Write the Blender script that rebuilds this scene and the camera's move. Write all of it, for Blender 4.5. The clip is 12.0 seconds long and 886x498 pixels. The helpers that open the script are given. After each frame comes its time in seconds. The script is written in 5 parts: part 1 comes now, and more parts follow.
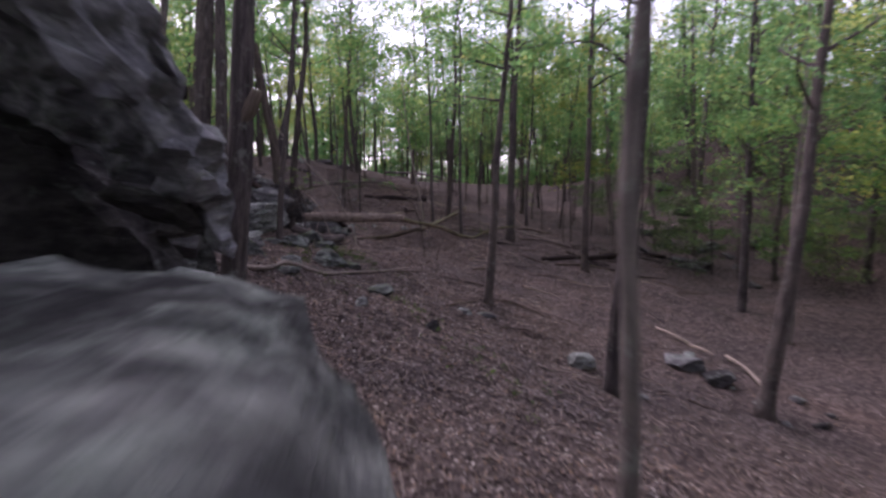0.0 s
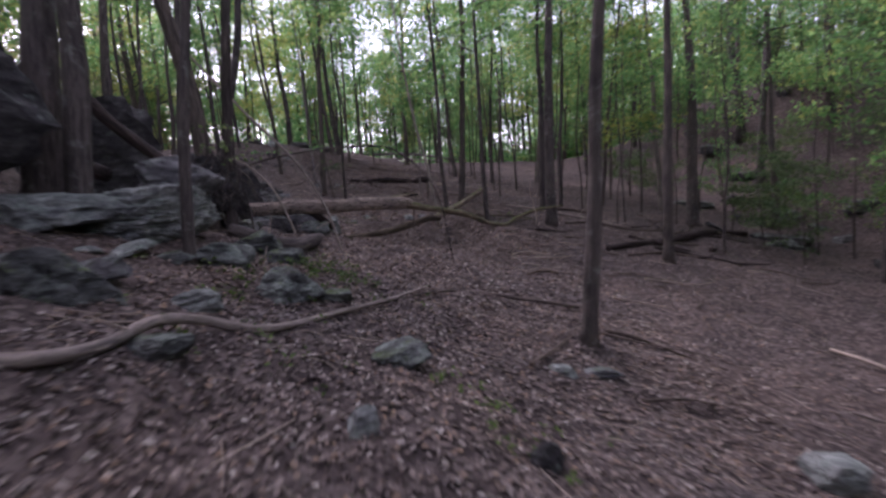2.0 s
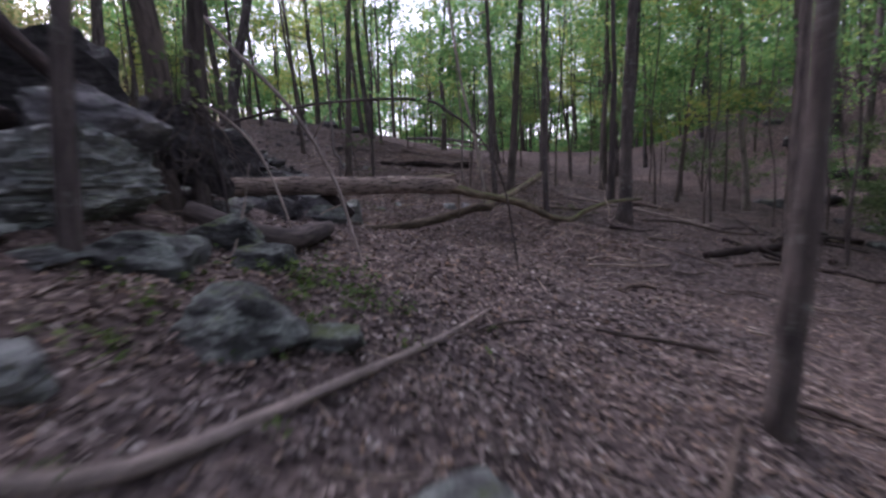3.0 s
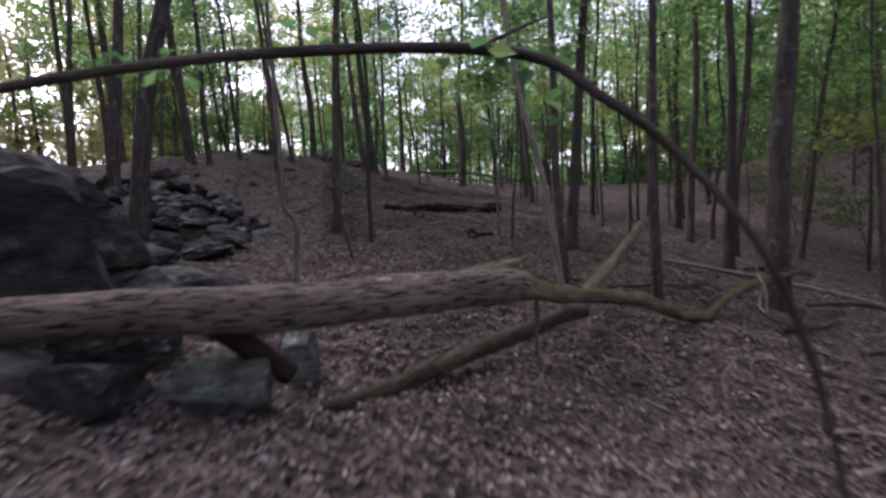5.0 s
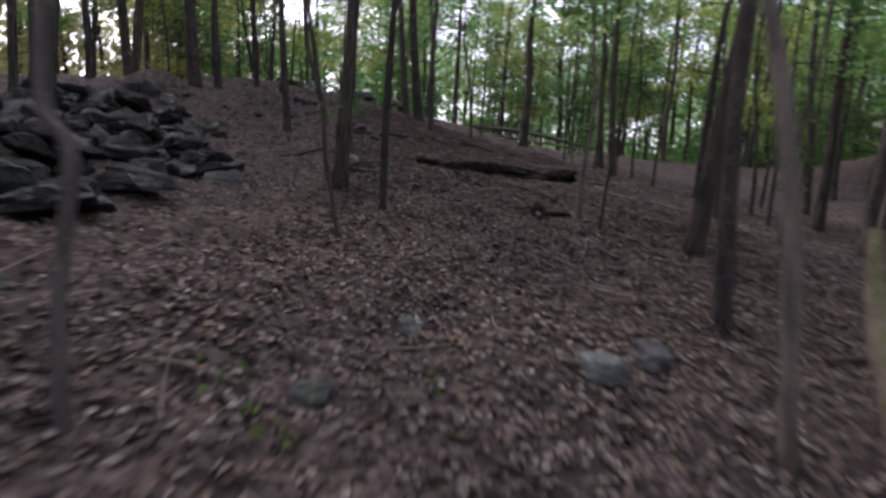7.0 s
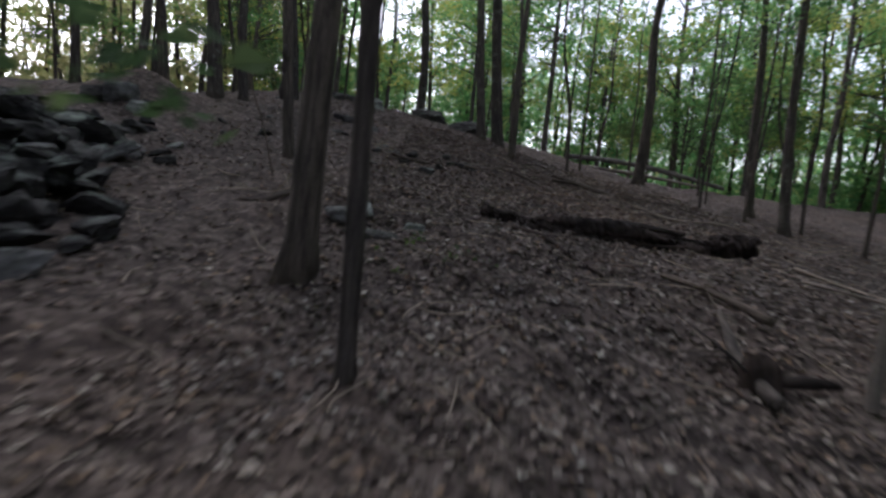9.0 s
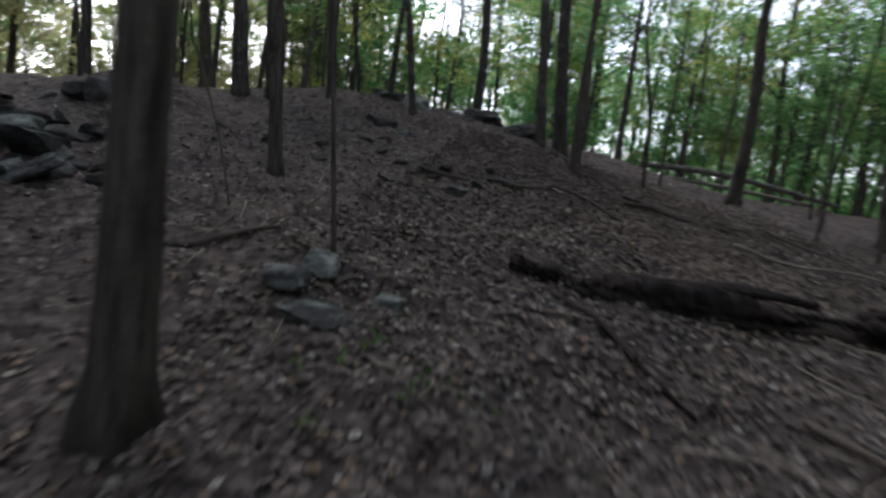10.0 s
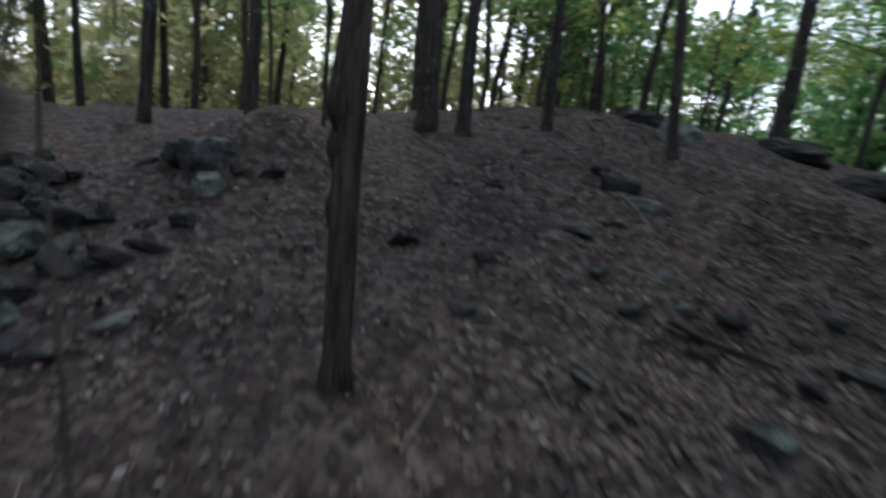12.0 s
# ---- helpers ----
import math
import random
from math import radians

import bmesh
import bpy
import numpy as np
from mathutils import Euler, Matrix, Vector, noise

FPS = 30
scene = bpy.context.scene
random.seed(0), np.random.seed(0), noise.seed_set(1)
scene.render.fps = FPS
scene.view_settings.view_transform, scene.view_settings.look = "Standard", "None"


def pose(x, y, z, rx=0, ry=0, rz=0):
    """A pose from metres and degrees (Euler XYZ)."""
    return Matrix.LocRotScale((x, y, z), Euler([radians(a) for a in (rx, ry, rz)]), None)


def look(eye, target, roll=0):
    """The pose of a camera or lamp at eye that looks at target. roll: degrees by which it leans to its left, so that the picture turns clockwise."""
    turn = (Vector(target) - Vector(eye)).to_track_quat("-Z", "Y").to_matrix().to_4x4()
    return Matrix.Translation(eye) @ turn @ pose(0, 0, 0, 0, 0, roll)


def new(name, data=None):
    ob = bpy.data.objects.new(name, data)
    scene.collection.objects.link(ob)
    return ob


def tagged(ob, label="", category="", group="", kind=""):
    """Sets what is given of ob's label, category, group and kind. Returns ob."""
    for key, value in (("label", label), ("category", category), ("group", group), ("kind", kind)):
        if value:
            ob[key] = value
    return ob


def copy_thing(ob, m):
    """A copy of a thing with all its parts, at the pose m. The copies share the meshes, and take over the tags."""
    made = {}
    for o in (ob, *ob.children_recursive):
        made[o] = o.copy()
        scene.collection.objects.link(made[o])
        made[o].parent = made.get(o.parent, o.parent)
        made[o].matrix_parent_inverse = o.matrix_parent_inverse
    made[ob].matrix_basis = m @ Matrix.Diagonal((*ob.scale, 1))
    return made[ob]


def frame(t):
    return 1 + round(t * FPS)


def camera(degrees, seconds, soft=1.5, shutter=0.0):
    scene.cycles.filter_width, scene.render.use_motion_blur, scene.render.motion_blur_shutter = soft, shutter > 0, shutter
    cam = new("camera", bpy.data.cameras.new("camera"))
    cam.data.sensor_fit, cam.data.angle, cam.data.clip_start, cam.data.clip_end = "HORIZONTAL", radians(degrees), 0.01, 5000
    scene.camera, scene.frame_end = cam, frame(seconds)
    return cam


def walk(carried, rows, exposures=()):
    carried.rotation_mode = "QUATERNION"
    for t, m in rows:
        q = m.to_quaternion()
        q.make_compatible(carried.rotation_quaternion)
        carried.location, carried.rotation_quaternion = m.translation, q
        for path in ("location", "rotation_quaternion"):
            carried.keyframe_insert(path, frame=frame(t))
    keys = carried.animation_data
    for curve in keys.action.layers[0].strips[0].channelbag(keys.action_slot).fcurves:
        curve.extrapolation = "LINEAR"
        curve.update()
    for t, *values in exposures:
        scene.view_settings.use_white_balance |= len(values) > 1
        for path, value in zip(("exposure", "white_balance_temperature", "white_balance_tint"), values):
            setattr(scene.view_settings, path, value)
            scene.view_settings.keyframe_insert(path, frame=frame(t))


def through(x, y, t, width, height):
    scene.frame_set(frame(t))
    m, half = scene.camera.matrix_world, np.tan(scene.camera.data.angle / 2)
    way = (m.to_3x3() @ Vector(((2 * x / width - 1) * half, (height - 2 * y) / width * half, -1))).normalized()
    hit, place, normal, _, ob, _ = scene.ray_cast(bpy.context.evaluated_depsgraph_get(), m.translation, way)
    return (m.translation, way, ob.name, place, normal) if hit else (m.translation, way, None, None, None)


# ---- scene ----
# ---- camera ----
cam = camera(80.6, 12.0, 2.6, 0.8)
PATH = [
    (0.0, pose(0.241, -6.259, 2.219, 83.44, 0.53, -3.70)),
    (0.5, pose(0.156, -4.583, 2.222, 82.99, 0.04, -2.01)),
    (1.0, pose(-0.022, -2.889, 2.121, 82.73, 1.97, -3.43)),
    (1.5, pose(-0.223, -1.179, 1.928, 82.46, 3.72, -5.55)),
    (2.0, pose(-0.373, 0.472, 1.720, 82.07, 4.06, -5.28)),
    (2.5, pose(-0.506, 2.211, 1.499, 81.85, 3.25, -3.85)),
    (3.0, pose(-0.565, 3.845, 1.396, 81.49, 2.26, -1.77)),
    (3.5, pose(-0.648, 5.684, 1.309, 82.95, 2.86, -1.59)),
    (5.5, pose(-0.830, 10.710, 1.977, 84.97, 2.31, -0.02)),
    (6.0, pose(-0.810, 11.681, 1.827, 80.48, 0.36, 1.41)),
    (6.5, pose(-0.820, 12.834, 1.738, 80.96, 0.17, 3.28)),
    (7.0, pose(-0.848, 14.079, 1.752, 80.81, -2.85, 4.85)),
    (7.5, pose(-1.054, 15.407, 1.793, 82.45, -6.97, 8.83)),
    (9.5, pose(-1.275, 20.326, 2.332, 83.05, -4.52, 16.88)),
    (10.0, pose(-1.327, 21.429, 2.580, 81.96, -6.26, 21.83)),
    (10.5, pose(-1.603, 22.532, 2.854, 80.93, -6.20, 27.23)),
    (11.0, pose(-1.989, 23.522, 3.169, 79.67, -5.70, 33.02)),
    (11.5, pose(-2.598, 24.489, 3.490, 78.20, -7.14, 40.62)),
    (12.0, pose(-3.371, 25.313, 3.894, 77.67, -7.58, 48.16)),
]
walk(cam, PATH, [(0.0, 1.48, 6050, 41), (3.5, 1.65, 5750, 34), (5.5, 1.44, 6000, 33), (6.5, 1.45, 6050, 31), (7.5, 1.15, 5950, 27), (9.5, 1.1, 5800, 15), (12.0, 1.12, 5500, 13)])

# ---- world and light: an overcast evening under the canopy ----
world = bpy.data.worlds.new("world")
scene.world = world
world.use_nodes = True
wn = world.node_tree.nodes
sky = wn.new("ShaderNodeTexSky")
sky.sky_type = "NISHITA"
sky.sun_disc = False
sky.sun_elevation = radians(32)
sky.sun_rotation = radians(-49)
sky.dust_density = 2.0
sky.ozone_density = 1.0
pale = wn.new("ShaderNodeHueSaturation")
pale.inputs["Saturation"].default_value = 0.3
world.node_tree.links.new(sky.outputs[0], pale.inputs["Color"])
world.node_tree.links.new(pale.outputs[0], wn["Background"].inputs[0])
wn["Background"].inputs[1].default_value = 0.15
sun = new("sun", bpy.data.lights.new("sun", "SUN"))
sun.data.energy = 1.0
sun.data.angle = radians(40)
sun.data.color = (1.0, 0.96, 0.92)
sun.matrix_basis = look((0, 0, 0), (0.46, -0.4, -1.0))

RNG = np.random.default_rng(7)


# ---- helpers ----
def mesh_object(name, verts, faces, material, parent=None, label="", smooth=True, uv=None):
    me = bpy.data.meshes.new(name)
    verts = np.asarray(verts, dtype=np.float32)
    faces = np.asarray(faces, dtype=np.int32)
    k = faces.shape[1]
    me.vertices.add(len(verts))
    me.vertices.foreach_set("co", verts.ravel())
    me.loops.add(faces.size)
    me.loops.foreach_set("vertex_index", faces.ravel())
    me.polygons.add(len(faces))
    me.polygons.foreach_set("loop_start", np.arange(0, faces.size, k, dtype=np.int32))
    me.polygons.foreach_set("use_smooth", np.full(len(faces), smooth))
    if uv is not None:
        layer = me.uv_layers.new(name="UVMap")
        layer.data.foreach_set("uv", np.asarray(uv, dtype=np.float32)[faces.ravel()].ravel())
    me.update(calc_edges=True)
    me.validate()
    me.materials.append(material)
    ob = new(name, me)
    if parent is not None:
        ob.parent = parent
    if label:
        ob["label"] = label
    return ob


def empty(name, m, label, category, group="", kind=""):
    ob = new(name)
    ob.matrix_basis = m
    ob.empty_display_size = 0.2
    return tagged(ob, label, category, group, kind)


WAVES = [(RNG.uniform(-1, 1), RNG.uniform(-1, 1), RNG.uniform(0, 6.28)) for _ in range(26)]


def ripple(x, y):
    """Small unevenness of the forest floor."""
    z = 0
    for i, (a, b, c) in enumerate(WAVES):
        k = 0.5 + 0.42 * i
        z = z + 0.055 / (1 + 0.55 * i) * np.sin(k * (a * x + b * y) * 2.2 + c)
    return z


# terrain: heights of a coarse 6 m grid, blended smoothly
GRID_X = np.arange(-21, 22, 6.0)
GRID_Y = np.arange(-10, 45, 6.0)
HEIGHTS = np.array([
    2.35, 1.99, 1.43, 0.21, -1.51, -2.74, -3.39, -3.73,
    4.28, 3.42, 2.33, 0.49, -1.89, -3.47, -3.77, -3.39,
    5.09, 4.29, 3.01, 0.71, -2.05, -3.91, -3.91, -2.87,
    4.93, 4.41, 3.06, 0.92, -1.31, -3.41, -3.66, -2.37,
    4.43, 3.91, 2.29, 0.43, -0.53, -2.12, -3.06, -2.64,
    3.73, 3.23, 1.51, 0.64, 0.61, -0.73, -2.11, -2.81,
    3.06, 3.65, 2.46, 1.65, 1.28, 0.15, -1.00, -1.96,
    2.81, 4.41, 4.20, 2.68, 1.41, 0.66, 0.09, -0.49,
    3.46, 5.16, 5.71, 3.97, 2.14, 1.51, 1.25, 0.84,
    4.48, 4.72, 4.57, 3.53, 2.77, 2.77, 2.45, 1.27,
]).ravel()


def height(x, y):
    x, y = np.atleast_1d(np.asarray(x, float)), np.atleast_1d(np.asarray(y, float))
    gx, gy = np.meshgrid(GRID_X, GRID_Y)
    gx, gy = gx.ravel(), gy.ravel()
    out = np.empty(x.shape)
    flat_x, flat_y, flat = x.ravel(), y.ravel(), out.ravel()
    for i in range(0, flat_x.size, 20000):
        d = (flat_x[i:i + 20000, None] - gx) ** 2 + (flat_y[i:i + 20000, None] - gy) ** 2
        k = np.exp(-d / 30.42) + 1e-6 / (1 + d) ** 2
        flat[i:i + 20000] = (k * HEIGHTS).sum(1) / k.sum(1)
    h = flat.reshape(x.shape)
    # the far hillside beyond the hollow, and gentle rises all round
    d = np.clip(((x - 13.5) * 0.95 + (y - 33) * 0.30) / 12.0, 0, 1)
    h = h + 6.0 * d * d * (3 - 2 * d) / (1 + np.exp((y - 41) / 2.2)) / (1 + np.exp((-2 - y) / 4))
    h = h + 3.0 * np.exp(-(((x - 34) / 9) ** 2 + ((y - 44) / 16) ** 2))
    # soil heaped against the boulder near the crest
    h = h + 0.68 * np.exp(-(((x + 9.95) / 0.95) ** 2 + ((y - 28.35) / 0.85) ** 2))
    r = np.hypot(x, y - 15)
    h = h + 0.03 * np.maximum(r - 70, 0)
    return h + ripple(x, y)


def h1(x, y):
    return float(height(x, y)[0])


# ---- materials ----
def material(name):
    m = bpy.data.materials.new(name)
    m.use_nodes = True
    return m, m.node_tree.nodes, m.node_tree.links, m.node_tree.nodes["Principled BSDF"]


def ramp(nodes, stops):
    r = nodes.new("ShaderNodeValToRGB")
    while len(r.color_ramp.elements) < len(stops):
        r.color_ramp.elements.new(0.5)
    for e, (pos, col) in zip(r.color_ramp.elements, stops):
        e.position, e.color = pos, (*col, 1)
    return r


def noise_node(nodes, links, coord, scale, detail=6, rough=0.6, stretch=None):
    nz = nodes.new("ShaderNodeTexNoise")
    nz.inputs["Scale"].default_value = scale
    nz.inputs["Detail"].default_value = detail
    nz.inputs["Roughness"].default_value = rough
    if stretch:
        mp = nodes.new("ShaderNodeMapping")
        mp.inputs["Scale"].default_value = stretch
        links.new(coord, mp.inputs["Vector"])
        coord = mp.outputs[0]
    links.new(coord, nz.inputs["Vector"])
    return nz


def mix(nodes, links, fac, a, b, mode="MIX"):
    mx = nodes.new("ShaderNodeMix")
    mx.data_type, mx.blend_type = "RGBA", mode
    for sock, v in ((mx.inputs["Factor"], fac), (mx.inputs["A"], a), (mx.inputs["B"], b)):
        if isinstance(v, (float, int)):
            sock.default_value = v
        elif isinstance(v, tuple):
            sock.default_value = (*v, 1)
        else:
            links.new(v, sock)
    return mx.outputs["Result"]


def bump(nodes, links, height_socket, strength, distance, shader):
    b = nodes.new("ShaderNodeBump")
    b.inputs["Strength"].default_value = strength
    b.inputs["Distance"].default_value = distance
    links.new(height_socket, b.inputs["Height"])
    links.new(b.outputs[0], shader.inputs["Normal"])


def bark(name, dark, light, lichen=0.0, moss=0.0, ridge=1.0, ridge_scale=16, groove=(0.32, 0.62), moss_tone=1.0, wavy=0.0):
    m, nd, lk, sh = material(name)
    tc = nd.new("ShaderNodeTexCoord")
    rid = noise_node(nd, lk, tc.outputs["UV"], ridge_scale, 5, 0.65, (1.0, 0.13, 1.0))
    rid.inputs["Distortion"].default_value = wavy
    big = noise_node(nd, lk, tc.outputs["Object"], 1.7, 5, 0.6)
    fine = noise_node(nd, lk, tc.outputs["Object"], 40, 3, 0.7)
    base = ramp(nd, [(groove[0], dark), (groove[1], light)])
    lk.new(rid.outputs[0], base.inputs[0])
    tone = ramp(nd, [(0.3, (0.62, 0.62, 0.64)), (0.72, (1.3, 1.24, 1.18))])
    lk.new(big.outputs[0], tone.inputs[0])
    col = mix(nd, lk, 1.0, base.outputs[0], tone.outputs[0], "MULTIPLY")
    grain = ramp(nd, [(0.3, (0.8, 0.8, 0.8)), (0.7, (1.15, 1.15, 1.15))])
    lk.new(fine.outputs[0], grain.inputs[0])
    col = mix(nd, lk, 0.7, col, grain.outputs[0], "MULTIPLY")
    info = nd.new("ShaderNodeObjectInfo")
    per = ramp(nd, [(0.0, (0.75, 0.74, 0.76)), (1.0, (1.25, 1.2, 1.12))])
    lk.new(info.outputs["Random"], per.inputs[0])
    col = mix(nd, lk, 1.0, col, per.outputs[0], "MULTIPLY")
    if lichen:
        ln = noise_node(nd, lk, tc.outputs["Object"], 5, 6, 0.7)
        lf = ramp(nd, [(0.56, (0, 0, 0)), (0.66, (lichen, lichen, lichen))])
        lk.new(ln.outputs[0], lf.inputs[0])
        col = mix(nd, lk, lf.outputs[0], col, (0.30, 0.33, 0.28))
    if moss:
        geo = nd.new("ShaderNodeNewGeometry")
        sep = nd.new("ShaderNodeSeparateXYZ")
        lk.new(geo.outputs["Normal"], sep.inputs[0])
        mn = noise_node(nd, lk, tc.outputs["Object"], 3.5, 6, 0.7)
        ad = nd.new("ShaderNodeMath")
        ad.operation = "MULTIPLY_ADD"
        lk.new(sep.outputs[2], ad.inputs[0])
        ad.inputs[1].default_value = 0.35
        lk.new(mn.outputs[0], ad.inputs[2])
        mf = ramp(nd, [(0.62 - 0.25 * moss, (0, 0, 0)), (0.85 - 0.25 * moss, (0.9, 0.9, 0.9))])
        lk.new(ad.outputs[0], mf.inputs[0])
        mg = ramp(nd, [(0.35, tuple(moss_tone * c for c in (0.04, 0.05, 0.017))), (0.65, tuple(moss_tone * c for c in (0.105, 0.11, 0.042)))])
        lk.new(fine.outputs[0], mg.inputs[0])
        col = mix(nd, lk, mf.outputs[0], col, mg.outputs[0])
    lk.new(col, sh.inputs["Base Color"])
    sh.inputs["Roughness"].default_value = 0.9
    sh.inputs["Specular IOR Level"].default_value = 0.2
    bump(nd, lk, rid.outputs[0], 0.8 * ridge, 0.03, sh)
    return m


def rock_material(name, dark, light, moss, lichen, patchy=1.0, mottle=0.5):
    m, nd, lk, sh = material(name)
    tc = nd.new("ShaderNodeTexCoord")
    geo = nd.new("ShaderNodeNewGeometry")
    pos = geo.outputs["Position"]
    big = noise_node(nd, lk, pos, 1.1, 7, 0.62)
    strat = noise_node(nd, lk, pos, 3.0, 8, 0.7, (0.7, 0.7, 2.6))
    fine = noise_node(nd, lk, pos, 34, 4, 0.75)
    base = ramp(nd, [(0.3, dark), (0.5, tuple((a + b) / 2 for a, b in zip(dark, light))), (0.72, light)])
    lk.new(strat.outputs[0], base.inputs[0])
    lo, hi = 1 - 0.4 * patchy, 1 + 0.3 * patchy
    tone = ramp(nd, [(0.36, (lo, lo, lo * 1.03)), (0.64, (hi, hi, hi * 0.98))])
    lk.new(big.outputs[0], tone.inputs[0])
    col = mix(nd, lk, 1.0, base.outputs[0], tone.outputs[0], "MULTIPLY")
    gr = ramp(nd, [(0.3, (0.72, 0.72, 0.72)), (0.7, (1.25, 1.25, 1.25))])
    lk.new(fine.outputs[0], gr.inputs[0])
    col = mix(nd, lk, 0.8, col, gr.outputs[0], "MULTIPLY")
    blot = noise_node(nd, lk, pos, 5.5, 5, 0.65, (1.0, 1.0, 1.7))
    br = ramp(nd, [(0.4, (0.38, 0.38, 0.4)), (0.5, (0.9, 0.9, 0.9)), (0.62, (1.65, 1.65, 1.6))])
    lk.new(blot.outputs[0], br.inputs[0])
    sep = nd.new("ShaderNodeSeparateXYZ")
    lk.new(geo.outputs["Normal"], sep.inputs[0])
    if lichen:
        ln = noise_node(nd, lk, pos, 2.6, 8, 0.72)
        ad = nd.new("ShaderNodeMath")
        ad.operation = "MULTIPLY_ADD"
        lk.new(sep.outputs[2], ad.inputs[0])
        ad.inputs[1].default_value = 0.16
        lk.new(ln.outputs[0], ad.inputs[2])
        lf = ramp(nd, [(0.66 - 0.2 * lichen, (0, 0, 0)), (0.8 - 0.2 * lichen, (0.8, 0.8, 0.8))])
        lk.new(ad.outputs[0], lf.inputs[0])
        lc = ramp(nd, [(0.35, (0.12, 0.145, 0.125)), (0.65, (0.27, 0.30, 0.265))])
        lk.new(fine.outputs[0], lc.inputs[0])
        col = mix(nd, lk, lf.outputs[0], col, lc.outputs[0])
    if moss:
        mn = noise_node(nd, lk, pos, 1.7, 7, 0.68)
        ad = nd.new("ShaderNodeMath")
        ad.operation = "MULTIPLY_ADD"
        lk.new(sep.outputs[2], ad.inputs[0])
        ad.inputs[1].default_value = 0.3
        lk.new(mn.outputs[0], ad.inputs[2])
        mf = ramp(nd, [(0.84 - 0.3 * moss, (0, 0, 0)), (0.96 - 0.3 * moss, (0.85, 0.85, 0.85))])
        lk.new(ad.outputs[0], mf.inputs[0])
        mg = ramp(nd, [(0.35, (0.035, 0.05, 0.015)), (0.65, (0.09, 0.12, 0.035))])
        lk.new(fine.outputs[0], mg.inputs[0])
        col = mix(nd, lk, mf.outputs[0], col, mg.outputs[0])
    col = mix(nd, lk, mottle, col, br.outputs[0], "MULTIPLY")
    lk.new(col, sh.inputs["Base Color"])
    sh.inputs["Roughness"].default_value = 0.92
    sh.inputs["Specular IOR Level"].default_value = 0.25
    add = nd.new("ShaderNodeMath")
    add.operation = "MULTIPLY_ADD"
    lk.new(fine.outputs[0], add.inputs[0])
    add.inputs[1].default_value = 0.25
    lk.new(strat.outputs[0], add.inputs[2])
    bump(nd, lk, add.outputs[0], 1.0, 0.12, sh)
    return m


def leaf_material(name, stops, through=0.0, rough=0.75):
    m, nd, lk, sh = material(name)
    geo = nd.new("ShaderNodeNewGeometry")
    info = nd.new("ShaderNodeObjectInfo")
    r = ramp(nd, stops)
    lk.new(geo.outputs["Random Per Island"], r.inputs[0])
    per = ramp(nd, [(0.0, (0.72, 0.78, 0.8)), (0.5, (1.0, 1.0, 1.0)), (1.0, (1.2, 1.12, 1.0))])
    lk.new(info.outputs["Random"], per.inputs[0])
    col = mix(nd, lk, 1.0, r.outputs[0], per.outputs[0], "MULTIPLY")
    pos = noise_node(nd, lk, geo.outputs["Position"], 0.35, 3, 0.6)
    tone = ramp(nd, [(0.35, (0.75, 0.78, 0.8)), (0.65, (1.25, 1.2, 1.1))])
    lk.new(pos.outputs[0], tone.inputs[0])
    col = mix(nd, lk, 1.0, col, tone.outputs[0], "MULTIPLY")
    lk.new(col, sh.inputs["Base Color"])
    sh.inputs["Roughness"].default_value = rough
    sh.inputs["Specular IOR Level"].default_value = 0.2
    if through:
        tr = nd.new("ShaderNodeBsdfTranslucent")
        lk.new(col, tr.inputs[0])
        mx = nd.new("ShaderNodeMixShader")
        mx.inputs[0].default_value = through
        lk.new(sh.outputs[0], mx.inputs[1])
        lk.new(tr.outputs[0], mx.inputs[2])
        lk.new(mx.outputs[0], nd["Material Output"].inputs[0])
    return m


